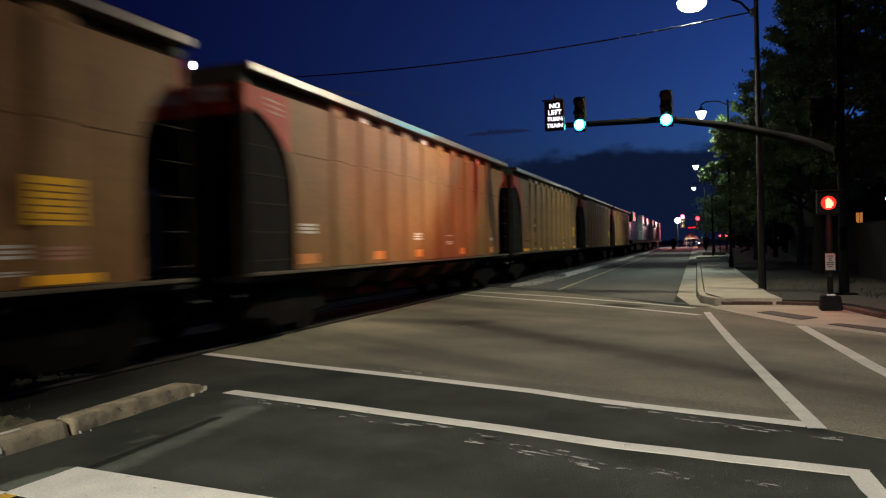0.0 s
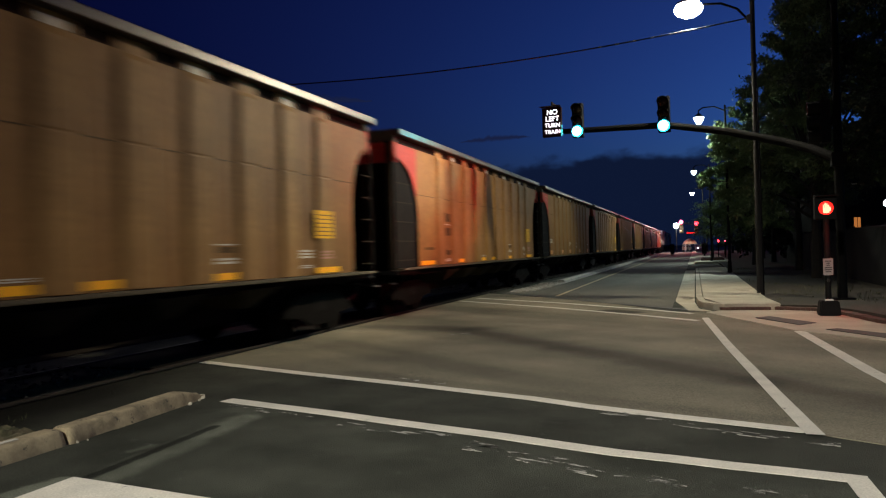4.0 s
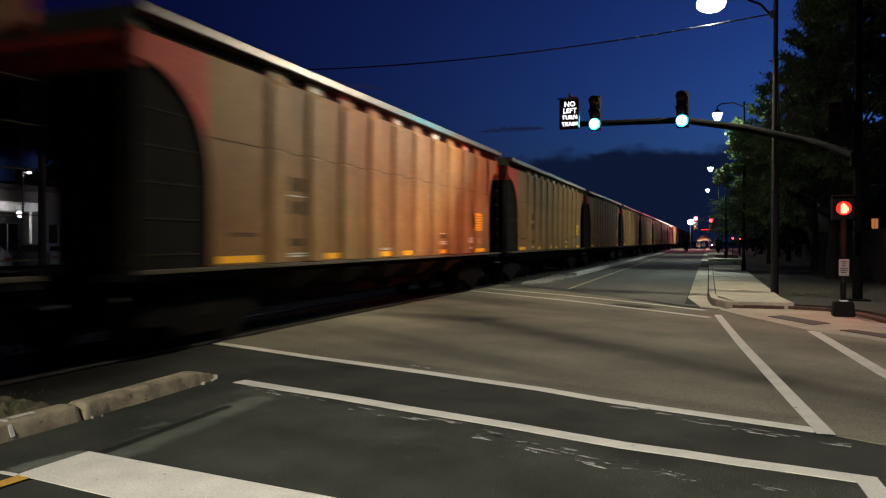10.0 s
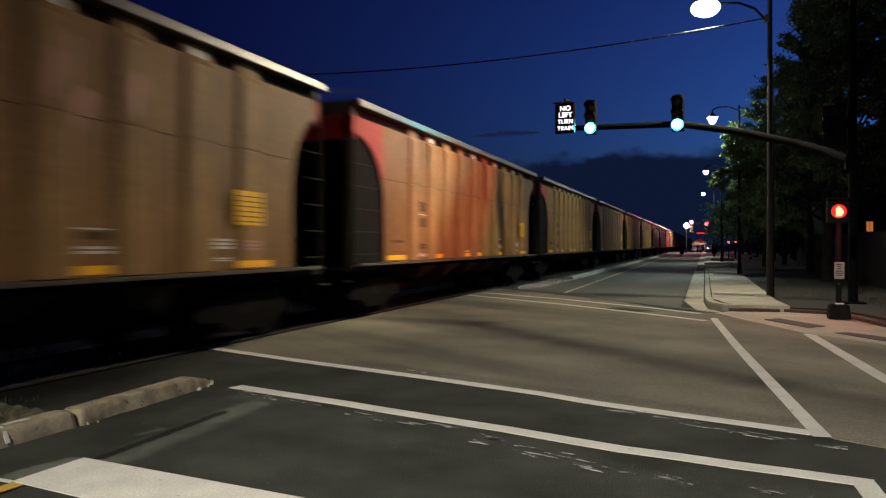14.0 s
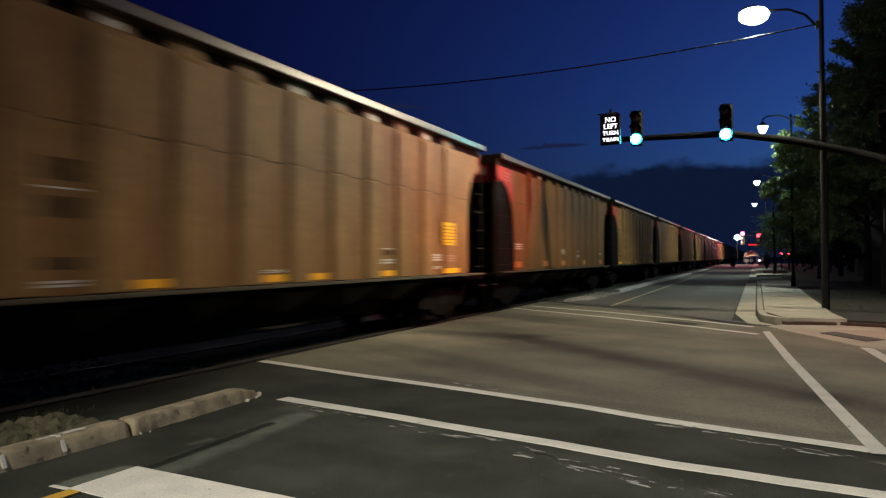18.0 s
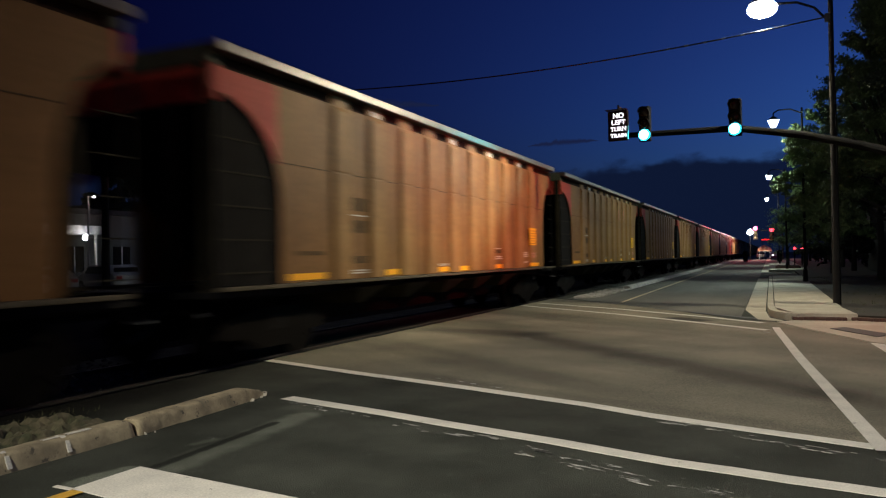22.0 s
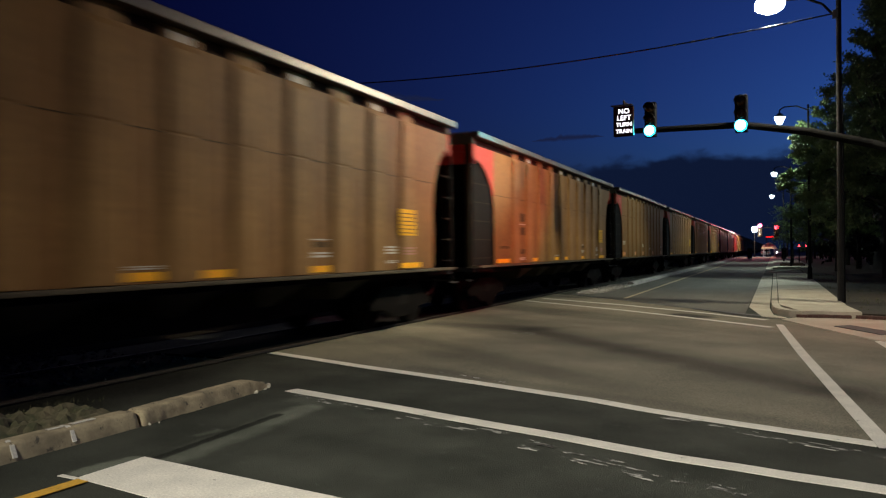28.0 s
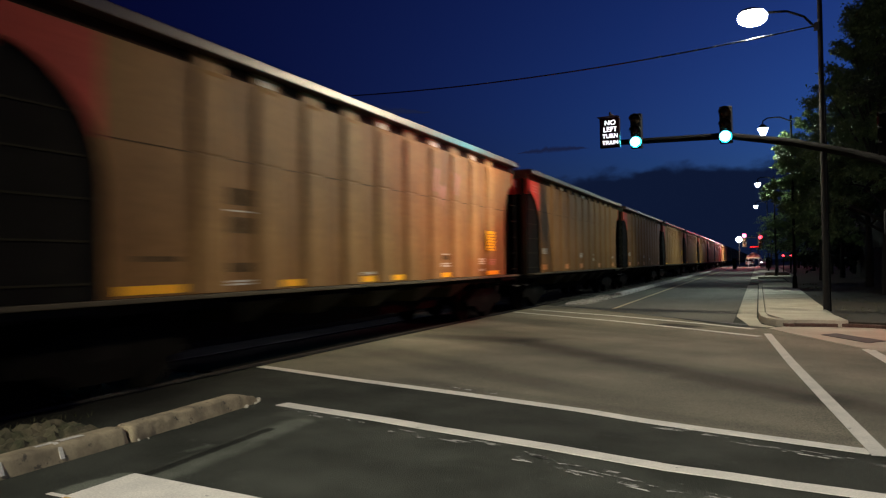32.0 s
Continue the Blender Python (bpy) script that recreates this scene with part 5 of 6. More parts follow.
# ---- far clouds and dark skyline ----
def cloud_bank(name, label, dist, a0, a1, low, high, seed, wob, mat):
    """A bank of cloud far off, between two bearings; low and high are its elevations."""
    bm = bmesh.new()
    n = 90
    rows = []
    for i in range(n + 1):
        f = i / n
        a = radians(a0 + (a1 - a0) * f)
        h = high(f) + wob * noise.fractal(Vector((f * 14, seed, 0)), 0.9, 2.2, 5)
        l = low(f) - (wob * 0.5 * noise.noise(Vector((f * 9, seed, 4))) if low(f) > 0 else 0)
        rows.append([bm.verts.new((-math.sin(a) * dist, math.cos(a) * dist, 1.5 + dist * max(v, l))) for v in (l, max(h, l))])
    rise = bm.loops.layers.uv.new("rise")
    for i, (a, b) in enumerate(zip(rows, rows[1:])):
        face = bm.faces.new((a[0], b[0], b[1], a[1]))
        for loop, uv in zip(face.loops, ((i / n, 0), ((i + 1) / n, 0), ((i + 1) / n, 1), (i / n, 1))):
            loop[rise].uv = uv
    return tagged(part(name, bm, mat), label, "cloud", kind="structure")


def ragged_top(m, start, both=False):
    """Lets a cloud thin out towards its upper edge, or towards both edges."""
    t = m.node_tree
    n, link = t.nodes, t.links.new
    uv = n.new("ShaderNodeTexCoord").outputs["UV"]
    split, drawn, puff = n.new("ShaderNodeSeparateXYZ"), n.new("ShaderNodeMapping"), n.new("ShaderNodeTexNoise")
    drawn.inputs["Scale"].default_value = (40, 5, 1)
    puff.inputs["Scale"].default_value, puff.inputs["Detail"].default_value = 1.0, 5.0
    link(uv, split.inputs["Vector"])
    link(uv, drawn.inputs["Vector"])
    link(drawn.outputs["Vector"], puff.inputs["Vector"])
    height = split.outputs["Y"]
    if both:
        tri = n.new("ShaderNodeMath")
        tri.operation = "PINGPONG"
        tri.inputs[1].default_value = 0.5
        link(height, tri.inputs[0])
        flip = n.new("ShaderNodeMath")
        flip.operation = "MULTIPLY_ADD"
        flip.inputs[1].default_value, flip.inputs[2].default_value = -2.0, 1.0
        link(tri.outputs[0], flip.inputs[0])
        height = flip.outputs[0]
    lift = n.new("ShaderNodeMath")
    lift.operation = "MULTIPLY_ADD"
    lift.inputs[1].default_value = 0.30
    link(puff.outputs["Fac"], lift.inputs[0])
    link(height, lift.inputs[2])
    fade = n.new("ShaderNodeMapRange")
    fade.interpolation_type = "SMOOTHSTEP"
    for slot, v in (("From Min", start + 0.15), ("From Max", 1.12), ("To Min", 1.0), ("To Max", 0.0)):
        fade.inputs[slot].default_value = v
    link(lift.outputs[0], fade.inputs["Value"])
    link(fade.outputs["Result"], n["Principled BSDF"].inputs["Alpha"])


ragged_top(CLOUD, 0.88)
ragged_top(WISP, 0.1, True)
cloud_bank("backdrop", "dark blue cloud bank low over the horizon", 1800, 60, -60, lambda f: -0.03, lambda f: 0.109 + 0.050 * f, 2, 0.005, CLOUD)
cloud_bank("backdrop", "thin dark wisp of cloud", 1790, 17.2, 11.8, lambda f: 0.1465 + 0.004 * f - 0.003 * math.sin(math.pi * f), lambda f: 0.1475 + 0.004 * f + 0.007 * math.sin(math.pi * f), 6, 0.0025, WISP)
cloud_bank("backdrop", "thin dark wisp of cloud", 1790, 36, 24, lambda f: 0.205 - 0.006 * math.sin(math.pi * f), lambda f: 0.207 + 0.012 * math.sin(math.pi * f), 8, 0.003, WISP)

# ---- the train ----
HALF, TOP, LEN = 1.55, 4.23, 15.554
CUT, CUT_LEAD = 1.42, 0.88  # how far the side is drawn in at its trailing and leading foot
E2 = LEN / 2


def side_outline():
    """The side sheet from its end: drawn in at the foot, swept out to the corner at the top."""
    def bow(cut):
        curve = [(E2, 3.93), (E2, 3.62)]
        for i in range(1, 8):
            a = math.pi / 2 * i / 8
            curve.append((E2 - cut * math.sin(a), 2.30 + 1.32 * math.cos(a)))
        return curve + [(E2 - cut, 2.30), (E2 - cut, 1.12)]
    return bow(CUT_LEAD) + [(-y, z) for y, z in reversed(bow(CUT))]


def bogie(parent, y):
    truck = part("truck", boxed(-1.1, 1.1, -0.2, 0.2, 0.42, 0.68, bevel=0.03), GRIME_SHADE, parent, place=pose(0, y, 0))
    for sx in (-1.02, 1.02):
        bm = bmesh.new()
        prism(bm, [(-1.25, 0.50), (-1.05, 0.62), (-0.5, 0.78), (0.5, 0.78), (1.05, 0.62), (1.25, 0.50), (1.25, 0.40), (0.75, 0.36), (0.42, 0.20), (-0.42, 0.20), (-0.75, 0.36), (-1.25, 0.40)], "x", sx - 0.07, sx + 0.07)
        part("side_frame", bm, SHADED_RUST, truck)
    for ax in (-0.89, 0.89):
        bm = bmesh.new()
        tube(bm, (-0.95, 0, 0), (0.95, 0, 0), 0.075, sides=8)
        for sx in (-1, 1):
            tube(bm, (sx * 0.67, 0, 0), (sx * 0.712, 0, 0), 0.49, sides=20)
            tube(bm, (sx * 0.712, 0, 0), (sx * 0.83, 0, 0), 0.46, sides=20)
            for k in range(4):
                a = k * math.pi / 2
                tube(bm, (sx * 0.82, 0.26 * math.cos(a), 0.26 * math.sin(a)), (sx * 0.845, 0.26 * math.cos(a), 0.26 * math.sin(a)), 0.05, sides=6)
        part("wheelset", bm, SHADED_RUST, truck, place=pose(0, ax, 0.46))
    return truck


def bars(parent, mat, x, y, z, wide, high, rows, name="lettering"):
    """Unreadable lettering as plain bars on the side at x."""
    for i in range(rows):
        h = high / rows
        part(name, boxed(min(x, x + math.copysign(0.004, x)), max(x, x + math.copysign(0.004, x)), y - wide / 2, y + wide / 2, z - i * h - h * 0.62, z - i * h), mat, parent)


def hopper_car(style):
    """An open hopper car; its origin lies between the rails, at their tops, at mid-length."""
    ochre = style == "ochre"
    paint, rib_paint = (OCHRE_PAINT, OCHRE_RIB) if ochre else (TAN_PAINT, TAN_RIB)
    words = {"tan": "weathered tan ribbed hopper car with red ends and yellow reflectors", "sprayed": "weathered tan ribbed hopper car with red spray-painted scrawl",
             "ochre": "ochre hopper car with white stencils and orange reflectors"}[style]
    car = thing("hopper_car", words, "hopper car", group="cars of the coal train")
    deep = 0.040 if ochre else 0.056
    zs = 3.04 if ochre else 2.845
    outline = side_outline()
    rungs = {s: finish(boxed(min(s * 1.345, s * 1.375), max(s * 1.345, s * 1.353), -E2 + 0.12, -E2 + CUT - 0.1, 0, 0.022), "rung", OLIVE_GRIME) for s in (-1, 1)}
    light_rung = finish(boxed(-0.009, 0.009, -0.25, 0.25, -0.009, 0.009), "rung", OLIVE_GRIME)
    for s in (-1, 1):
        skin = s * (HALF - 0.16)
        bm = bmesh.new()
        prism(bm, outline, "x", min(skin, skin - s * 0.02), max(skin, skin - s * 0.02))
        side = part("side_sheet", bm, paint, car)
        # red end panels on the sheet
        reach = 1.30 if ochre else 1.36
        bow = [(y, z) for y, z in outline[::-1] if y < -E2 + reach and 2.31 < z < 3.7]
        bm = bmesh.new()
        prism(bm, [(-E2, 3.925)] + bow + [(-E2 + reach, bow[-1][1]), (-E2 + reach, 3.925)], "x", min(skin + s * 0.001, skin + s * 0.005), max(skin + s * 0.001, skin + s * 0.005))
        panel = part("end_panel", bm, RED_PAINT, side, "faded red end panel")
        if ochre:
            for k in range(3):
                x0, x1 = sorted((skin + s * 0.005, skin + s * 0.007))
                bm = bmesh.new()
                prism(bm, [(-E2 + 0.62 + 0.04 * k, 3.82 - 0.09 * k), (-E2 + 1.08, 3.78 - 0.09 * k), (-E2 + 1.08, 3.755 - 0.09 * k), (-E2 + 0.62 + 0.04 * k, 3.79 - 0.09 * k)], "x", x0, x1)
                part("chalk_mark", bm, PINK_STENCIL, panel)
        # weld seam
        bm = boxed(min(skin, skin + s * 0.012), max(skin, skin + s * 0.006), -E2 + CUT - 0.05, E2 - CUT_LEAD + 0.05, zs - 0.007, zs + 0.008)
        part("seam", bm, DARK_STENCIL, side)
        # ribs
        bm = bmesh.new()
        w, t = 0.33, 0.23
        a = skin
        b = skin + s * deep
        v = [bm.verts.new(p) for p in ((a, -w, 1.13), (a, w, 1.13), (b, -t, 1.13), (b, t, 1.13), (a, -w * 0.8, 4.085), (a, w * 0.8, 4.085), (b, -t, 3.84), (b, t, 3.84), (b, -t, zs + 0.025), (b, t, zs + 0.025), (b, -t, zs - 0.025), (b, t, zs - 0.025),
                                       (a, -w, zs + 0.025), (a, w, zs + 0.025), (a, -w, zs - 0.025), (a, w, zs - 0.025), (b - s * 0.006, -t, zs), (b - s * 0.006, t, zs),
                                       (b - s * 0.035, -t * 0.9, 3.91), (b - s * 0.035, t * 0.9, 3.91), (b - s * 0.035, -t * 0.9, 4.085), (b - s * 0.035, t * 0.9, 4.085))]
        for f in ((0, 2, 10, 14), (2, 3, 11, 10), (3, 1, 15, 11), (14, 10, 16, 8, 12), (10, 11, 17, 16), (16, 17, 9, 8), (11, 15, 13, 9, 17), (12, 8, 6, 18, 20, 4), (8, 9, 7, 6), (9, 13, 5, 21, 19, 7), (6, 7, 19, 18), (18, 19, 21, 20), (20, 21, 5, 4), (0, 1, 3, 2)):
            bm.faces.new([v[i] for i in f])
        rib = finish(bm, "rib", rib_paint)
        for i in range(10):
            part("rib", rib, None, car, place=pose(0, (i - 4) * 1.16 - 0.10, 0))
            # pale patches painted on some rib tops as lamp highlights
            if i in (1, 4, 8) or not ochre and i == 6:
                x0, x1 = sorted((b - s * 0.034, b - s * 0.0325))
                bm = boxed(x0, x1, -0.17 + 0.03 * (i % 3), 0.12 + 0.02 * (i % 4), 3.93 + 0.01 * (i % 2), 4.03)
                part("scrape", bm, STENCIL, car, place=pose(0, (i - 4) * 1.16 - 0.10, 0))
        # top chord and sill
        # coaming coloured dark to give the deep shadow below the chord
        x0, x1 = sorted((s * (HALF - 0.24), s * (HALF - 0.21)))
        part("coaming", boxed(x0, x1, -E2 + 0.1, E2 - 0.1, 3.80, 4.11), COAMING, car, "brown coaming, darkened for the shadow under the chord")
        x0, x1 = sorted((s * (HALF - 0.26), s * HALF))
        part("top_chord", boxed(x0, x1, -E2, E2, 4.09, TOP, bevel=0.02), CHORD, car, "light steel top chord")
        x0, x1 = sorted((s * (HALF - 0.20), s * (HALF - 0.01)))
        sill = part("side_sill", boxed(x0, x1, -E2 + 0.1, E2 - 0.1, 1.065, 1.115, bevel=0.012), SILL, car)
        x0, x1 = sorted((s * (HALF - 0.42), s * (HALF - 0.30)))
        part("sill_flange", boxed(x0, x1, -E2 + 0.1, E2 - 0.1, 0.93, 1.062), GRIME_SHADE, car)
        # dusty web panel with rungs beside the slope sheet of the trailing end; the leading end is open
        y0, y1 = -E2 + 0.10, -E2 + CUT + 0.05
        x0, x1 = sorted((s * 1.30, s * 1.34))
        web = part("end_web", boxed(x0, x1, y0, y1, 1.12 if s > 0 else 2.75, 3.75), GRIME_SHADE, car, "dusty dark end panel")
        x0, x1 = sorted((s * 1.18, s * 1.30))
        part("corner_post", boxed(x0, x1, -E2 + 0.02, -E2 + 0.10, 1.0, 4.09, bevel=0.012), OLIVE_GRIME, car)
        for k in range(5 if s > 0 else 0):
            part("rung", rungs[s], None, web, place=pose(0, 0, 1.28 + k * 0.44))
        # light ladder rungs on the leading corner, on the crossing side
        if s > 0:
            part("ladder_stile", boxed(1.40, 1.43, E2 - 0.05, E2 - 0.01, 0.8, 3.6), GRIME_SHADE, car)
            for k in range(5):
                part("rung", light_rung, None, car, place=pose(1.44, E2 - 0.26, 1.27 + k * 0.44))
        # reflectors, panels and stencils
        face, proud = skin, skin + s * deep
        tape = ORANGE_TAPE if ochre else REFLECTOR
        spots = ((-5.93, 0.62), (-2.98, 0.50), (-0.62, 0.46), (2.80, 0.42), (5.80, 0.36)) if ochre else ((-5.70, 0.98), (-2.98, 0.52), (-0.68, 0.50), (0.48, 0.48), (2.80, 0.50), (5.76, 0.84))
        for y, w in spots:
            on = proud if y > 5 else face
            x0, x1 = sorted((on + s * 0.001, on + s * 0.006))
            part("reflector", boxed(x0, x1, y - w / 2, y + w / 2, 1.15 if not ochre else 1.20, 1.25 if not ochre else 1.37), tape, car)
        if ochre:
            bars(car, STENCIL, face, -5.93, 1.88, 0.56, 0.19, 3)
            bars(car, STENCIL, face, -0.68, 1.76, 0.60, 0.18, 3)
            bars(car, STENCIL, face, 1.64, 1.72, 0.56, 0.03, 1)
            bars(car, STENCIL, face, 1.64, 1.56, 0.56, 0.10, 2)
            bars(car, STENCIL, proud, 5.80, 1.66, 0.30, 0.10, 2)
        else:
            x0, x1 = sorted((proud + s * 0.001, proud + s * 0.006))
            panel = part("notice_panel", boxed(x0, x1, 5.32, 5.96, 1.76, 2.25), YELLOW_PANEL, car, "yellow panel with fine print")
            for k in range(6):
                x0, x1 = sorted((proud + s * 0.006, proud + s * 0.008))
                part("print_line", boxed(x0, x1, 5.36, 5.92, 1.80 + k * 0.072, 1.818 + k * 0.072), OCHRE_PAINT, panel)
            bars(car, STENCIL, face, 5.08, 1.56, 0.40, 0.16, 3)
            bars(car, STENCIL, face, 5.08, 1.30, 0.36, 0.06, 2)
            bars(car, PINK_STENCIL, proud, 5.72, 1.54, 0.42, 0.16, 3)
            bars(car, STENCIL, face, 2.80, 1.66, 0.46, 0.03, 1)
            bars(car, STENCIL, face, 2.80, 1.46, 0.46, 0.10, 2)
            bars(car, DARK_STENCIL, face, 2.80, 1.62, 0.40, 0.14, 1)
            bars(car, STENCIL, face, -0.68, 1.32, 0.46, 0.05, 2)
            bars(car, STENCIL, face, -4.15, 1.27, 0.60, 0.08, 2)
            bars(car, DARK_STENCIL, skin, -4.12, 2.48, 0.62, 0.36, 1)
            bars(car, DARK_STENCIL, skin, -4.12, 2.10, 0.62, 0.34, 1)
            bars(car, STENCIL, skin, -4.12, 2.19, 0.62, 0.03, 1)
            bars(car, DARK_STENCIL, skin, -4.12, 1.50, 0.66, 0.20, 1)
            bars(car, DARK_STENCIL, skin, -5.62, 1.58, 0.7, 0.10, 1)
        if style == "sprayed":
            rng = random.Random(5 + s)
            for k in range(7):
                y, z = 2.2 + rng.uniform(-0.5, 0.5), 3.1 + rng.uniform(-0.5, 0.5)
                lean = rng.uniform(-0.35, 0.35)
                x0, x1 = sorted((skin + s * 0.001, skin + s * 0.005))
                bm = bmesh.new()
                prism(bm, [(y - 0.04, z - 0.3), (y + 0.05, z - 0.28), (y + 0.10 + lean, z + 0.25), (y + lean - 0.02, z + 0.3), (y + lean * 0.4 - 0.09, z)], "x", x0, x1)
                part("scrawl", bm, SPRAY, car)
            x0, x1 = sorted((proud + s * 0.001, proud + s * 0.005))
            for y in (2.22, 3.38):
                bm = bmesh.new()
                prism(bm, [(y - 0.12, 3.0), (y - 0.02, 2.95), (y + 0.14, 3.45), (y + 0.02, 3.5), (y - 0.06, 3.25)], "x", x0, x1)
                part("scrawl", bm, SPRAY, car)
    # ends: red upper band, dark slope sheet, posts, platform, coupler
    for e in (-1, 1):
        y0, y1 = sorted((e * (E2 - 0.12), e * (E2 - 0.05)))
        end = part("end_sheet", boxed(-HALF + 0.14, HALF - 0.14, y0, y1, 3.50, 3.95), RED_PAINT, car, "faded red upper end sheet")
        if ochre:
            for k in range(3):
                y0, y1 = sorted((e * (E2 - 0.046), e * (E2 - 0.05)))
                part("lettering", boxed(-1.0 + k * 0.75, -0.45 + k * 0.75, y0, y1, 3.70, 3.92), STENCIL, end)
        y0, y1 = sorted((e * (E2 - 0.16), e * E2))
        part("end_chord", boxed(-HALF + 0.16, HALF - 0.16, y0, y1, 3.955, TOP - 0.004, bevel=0.02), OLIVE_CHORD, car, "pale olive end chord")
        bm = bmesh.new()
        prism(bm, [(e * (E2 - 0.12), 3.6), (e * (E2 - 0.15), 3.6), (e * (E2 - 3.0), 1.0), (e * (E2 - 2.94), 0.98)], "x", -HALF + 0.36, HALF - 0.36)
        part("slope_sheet", bm, GRIME_SHADE, car)
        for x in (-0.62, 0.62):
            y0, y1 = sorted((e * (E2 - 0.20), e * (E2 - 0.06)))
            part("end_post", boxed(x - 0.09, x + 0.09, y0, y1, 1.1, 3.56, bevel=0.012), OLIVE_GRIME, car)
        y0, y1 = sorted((e * (E2 - 1.25), e * (E2 + 0.02)))
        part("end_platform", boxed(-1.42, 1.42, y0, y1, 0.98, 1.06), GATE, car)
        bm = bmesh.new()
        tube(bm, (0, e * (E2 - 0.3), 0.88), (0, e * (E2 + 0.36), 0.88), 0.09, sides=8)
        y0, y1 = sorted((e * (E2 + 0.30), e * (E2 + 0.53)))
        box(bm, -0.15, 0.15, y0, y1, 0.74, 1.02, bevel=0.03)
        part("coupler", bm, SHADED_RUST, car)
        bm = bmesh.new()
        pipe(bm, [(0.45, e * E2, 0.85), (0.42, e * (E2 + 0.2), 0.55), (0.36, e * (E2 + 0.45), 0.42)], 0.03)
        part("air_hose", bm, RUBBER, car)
        lever = part("cut_lever", tubed((0.2, e * (E2 + 0.10), 0.86), (1.30, e * (E2 + 0.14), 0.80), 0.016, sides=6), SHADED_RUST, car)
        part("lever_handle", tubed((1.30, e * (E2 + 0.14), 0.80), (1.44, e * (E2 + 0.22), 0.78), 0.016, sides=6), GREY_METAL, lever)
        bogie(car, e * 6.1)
    # sill carried low as a dark plate to hide lit ground behind
    part("centre_sill", boxed(-0.3, 0.3, -E2 + 0.1, E2 - 0.1, 0.38, 0.93), GRIME_SHADE, car)
    # five discharge bays, their shape cut down to the part that catches light
    for i in range(5):
        y = -3.7 + i * 1.85
        bm = bmesh.new()
        top, foot, zt, zb = 0.52, 0.12, 0.98, 0.68
        ring = lambda h, wx, z: [bm.verts.new(p) for p in ((-wx, y - h, z), (wx, y - h, z), (wx, y + h, z), (-wx, y + h, z))]
        a, b = ring(top, 1.40, zt), ring(foot, 1.10, zb)
        bm.faces.new(a), bm.faces.new(b[::-1])
        for k in range(4):
            bm.faces.new((a[k], b[k], b[(k + 1) % 4], a[(k + 1) % 4]))
        part("discharge_bay", bm, OLIVE_GRIME, car)
    # load of coal, just under the rim
    verts, faces = [], []
    nx, ny = 8, 60
    for j in range(ny + 1):
        for i in range(nx + 1):
            x, y = -1.38 + 2.76 * i / nx, -7.75 + 15.5 * j / ny
            hump = 0.22 * math.cos(math.pi * (i / nx - 0.5)) * (0.6 + 0.4 * math.cos(y * 1.8))
            verts.append((x, y, 3.72 + hump + 0.05 * noise.noise(Vector((x * 3, y * 3, 1)))))
    for j in range(ny):
        for i in range(nx):
            o = j * (nx + 1) + i
            faces.append((o, o + 1, o + nx + 2, o + nx + 1))
    ob = part("coal_load", scatter_mesh("coal_load", verts, faces, COAL), None, car, "heaped black coal")
    return car


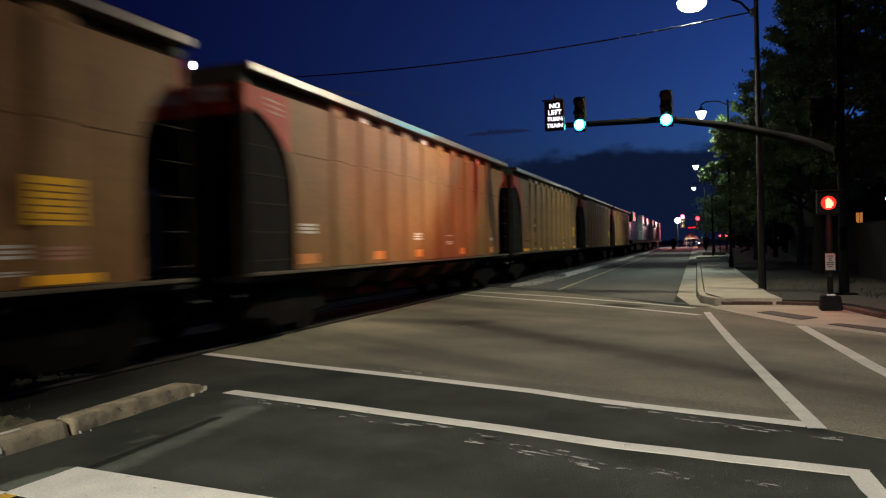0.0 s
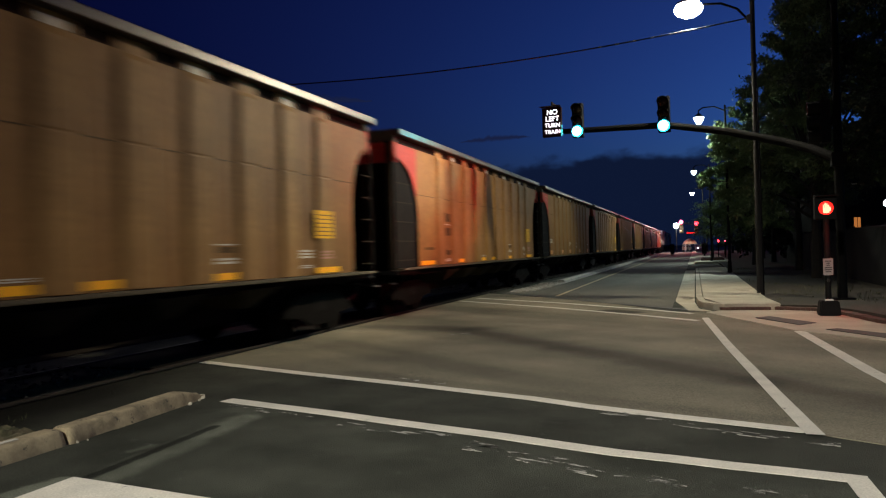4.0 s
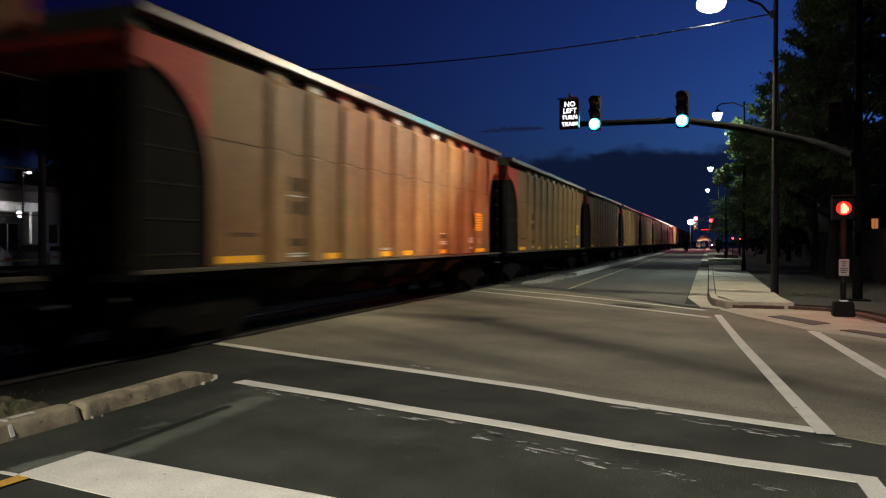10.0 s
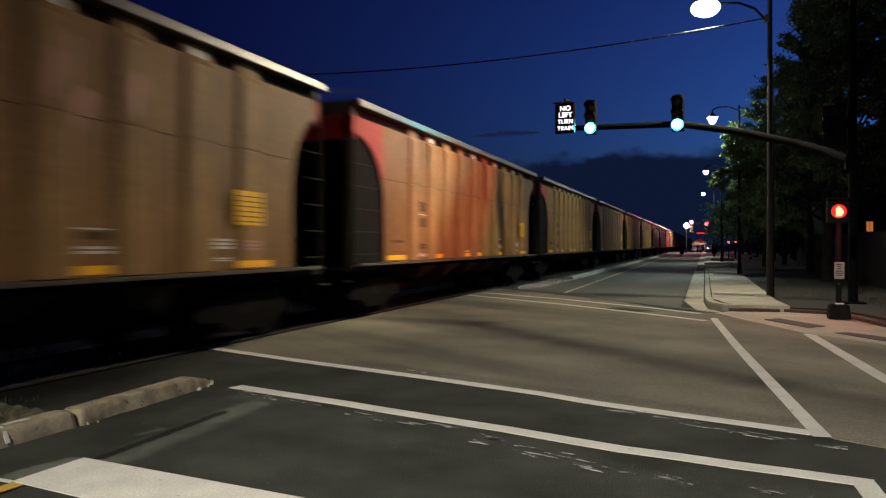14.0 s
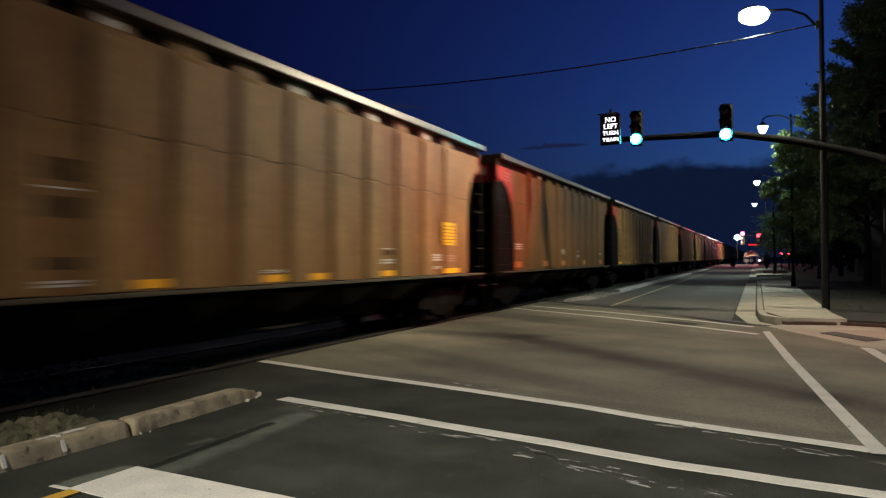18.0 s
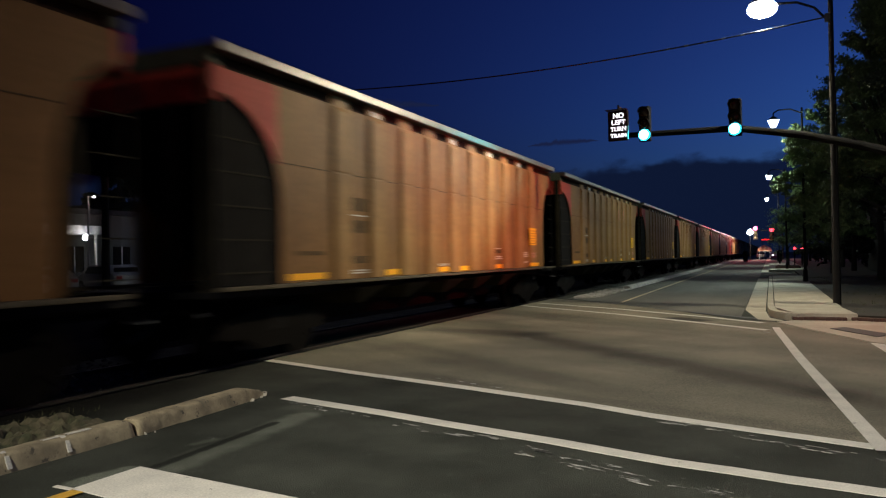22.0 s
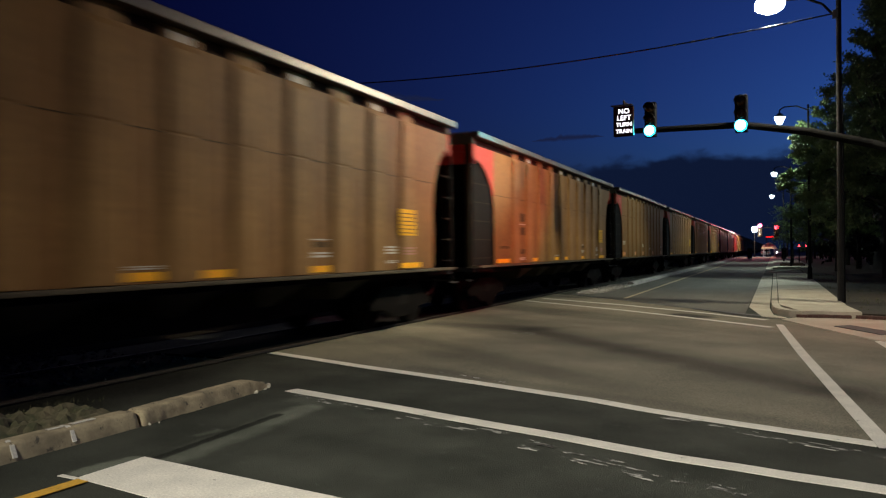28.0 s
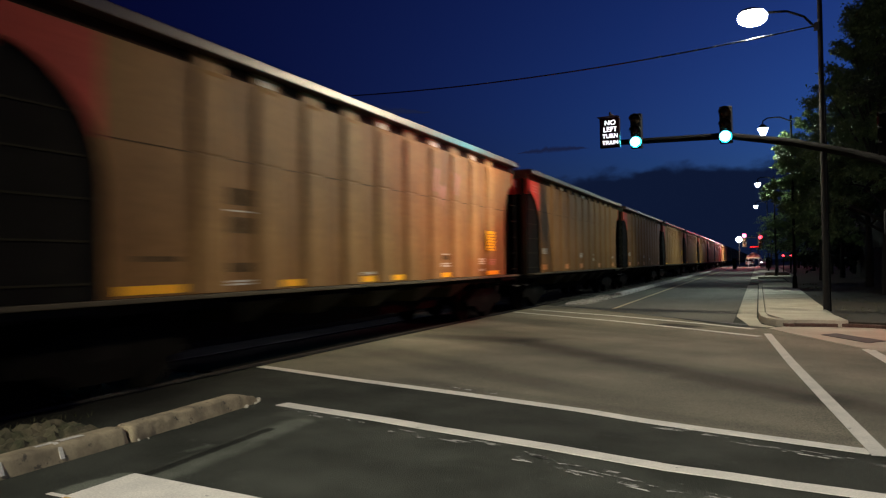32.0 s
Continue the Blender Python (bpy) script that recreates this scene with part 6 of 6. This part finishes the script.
def locomotive():
    car = thing("locomotive", "dark six-axle diesel locomotive with grey cab", "locomotive", group="locomotives of the coal train")
    part("frame_deck", boxed(-1.5, 1.5, -10.6, 10.6, 1.15, 1.50, bevel=0.02), GRIME_SHADE, car)
    part("long_hood", boxed(-0.95, 0.95, -9.0, 5.4, 1.50, 4.25, bevel=0.10), LOCO_BLUE, car)
    part("radiator_wing", boxed(-1.5, 1.5, -9.0, -5.4, 3.45, 4.5, bevel=0.10), LOCO_BLUE, car)
    part("dynamic_brake_box", boxed(-1.1, 1.1, 2.2, 5.2, 3.7, 4.55, bevel=0.06), LOCO_BLUE, car)
    cab = part("cab", boxed(-1.5, 1.5, 5.42, 8.2, 1.50, 4.55, bevel=0.14), LOCO_GREY, car, "light grey cab")
    for s in (-1, 1):
        x0, x1 = sorted((s * 1.49, s * 1.51))
        for y in (5.95, 7.0):
            part("window", boxed(x0, x1, y, y + 0.75, 3.2, 3.85), GLASS, cab)
        bm = bmesh.new()
        for k in range(12):
            y = -10.2 + k * 1.38
            tube(bm, (s * 1.46, y, 1.5), (s * 1.46, y, 2.55), 0.018, sides=5)
        tube(bm, (s * 1.46, -10.2, 2.55), (s * 1.46, 5.0, 2.55), 0.018, sides=5)
        part("handrail", bm, LOCO_GREY, car)
        for k in range(6):
            x0, x1 = sorted((s * 0.945, s * 0.965))
            part("hood_door", boxed(x0, x1, -4.8 + k * 1.1, -3.85 + k * 1.1, 1.9, 3.6, bevel=0.006), LOCO_BLUE, car)
    for x in (-0.75, 0.75):
        part("window", boxed(x - 0.5, x + 0.5, 8.19, 8.21, 3.3, 3.95), GLASS, cab)
    part("nose", boxed(-0.85, 0.85, 8.22, 10.0, 1.50, 3.05, bevel=0.12), LOCO_GREY, car)
    part("fuel_tank", boxed(-1.35, 1.35, -3.2, 3.2, 0.35, 1.14, bevel=0.12), GRIME_SHADE, car)
    for e in (-1, 1):
        truck = part("truck", boxed(-1.2, 1.2, -2.3, 2.3, 0.45, 0.95, bevel=0.05), SHADED_RUST, car, place=pose(0, e * 6.9, 0))
        for ax in (-1.7, 0, 1.7):
            bm = bmesh.new()
            tube(bm, (-0.9, 0, 0), (0.9, 0, 0), 0.09, sides=8)
            for s in (-1, 1):
                tube(bm, (s * 0.70, 0, 0), (s * 0.83, 0, 0), 0.52, sides=18)
            part("wheelset", bm, SHADED_RUST, truck, place=pose(0, ax, 0.52))
        y0, y1 = sorted((e * 10.6, e * 10.72))
        part("pilot", boxed(-1.4, 1.4, y0, y1, 0.3, 1.4), GRIME_SHADE, car)
        bm = bmesh.new()
        tube(bm, (0, e * 10.6, 0.88), (0, e * 11.1, 0.88), 0.1, sides=8)
        part("coupler", bm, SHADED_RUST, car)
        bm = bmesh.new()
        for x in (-0.16, 0.16):
            tube(bm, (x, e * (9.02 if e < 0 else 8.2), 4.2), (x, e * (9.08 if e < 0 else 8.28), 4.2), 0.10, sides=12)
        part("headlight", bm, GLASS, car)
    return car


# metres that the train has gone at each time
GONE = [(t, round(18.3143 * t + d, 2)) for t, d in ((0, 0.05), (1, 0.08), (2, 0.18), (3.5, 0.14), (5, 0.08), (6, 0.06), (7, 0.09), (8, -0.08), (9, -0.04), (10, -0.09), (12, -0.15), (13, -0.15), (14, -0.1), (15.5, -0.02), (17, 0.05), (18, -0.03), (19, 0.5), (20, 0.45), (21, -0.13), (22, -0.1), (23, 0.47), (24, 0.52), (25.5, 0.18), (27, -0.1), (28, -0.19), (29, -0.24), (30, -0.4), (31, -0.58), (32, -0.66))]
PITCH, FIRST = 16.868, -7.568
OCHRE = {1, -2, -11, -18, -24, -28, -32, -33}
SPRAYED = {-1, -8, -15, -22, -34}
TRAIN = []
makers = {s: hopper_car(s) for s in ("tan", "sprayed", "ochre")}
used = set()
for k in range(4, -38, -1):
    style = "ochre" if k in OCHRE else "sprayed" if k in SPRAYED else "tan"
    if style in used:
        car = copy_thing(makers[style], pose(0, 0, 0))
    else:
        car = makers[style]
        used.add(style)
    TRAIN.append((car, FIRST + PITCH * k + E2, TRACK_X))
engine = locomotive()
for k in range(3):
    car = engine if k == 0 else copy_thing(engine, pose(0, 0, 0))
    TRAIN.append((car, FIRST + PITCH * 5 + 10.9 + 22.2 * k, TRACK_X))
for car, y, x in TRAIN:
    car.matrix_basis = pose(x, y, 0.05)


def motions():
    for car, y, x in TRAIN:
        walk(car, [(t, pose(x, y + gone, 0.05)) for t, gone in GONE])
    # all wheels roll alike: one way of turning for each axle place on a truck
    rolling = {}
    for car, _, _ in TRAIN:
        for truck in car.children:
            if not truck.name.startswith("truck"):
                continue
            for w in truck.children:
                if not w.name.startswith("wheelset"):
                    continue
                key = tuple(round(v, 2) for v in w.location)
                if key not in rolling:
                    times = [i / 30 for i in range(961)]
                    gone = np.interp(times, [t for t, _ in GONE], [g for _, g in GONE])
                    walk(w, [(t, pose(*key, math.degrees(-g / 0.46) % 360)) for t, g in zip(times, gone)])
                    rolling[key] = w.animation_data
                else:
                    keys = w.animation_data_create()
                    w.rotation_mode = "QUATERNION"
                    keys.action = rolling[key].action
                    keys.action_slot = rolling[key].action_slot


motions()
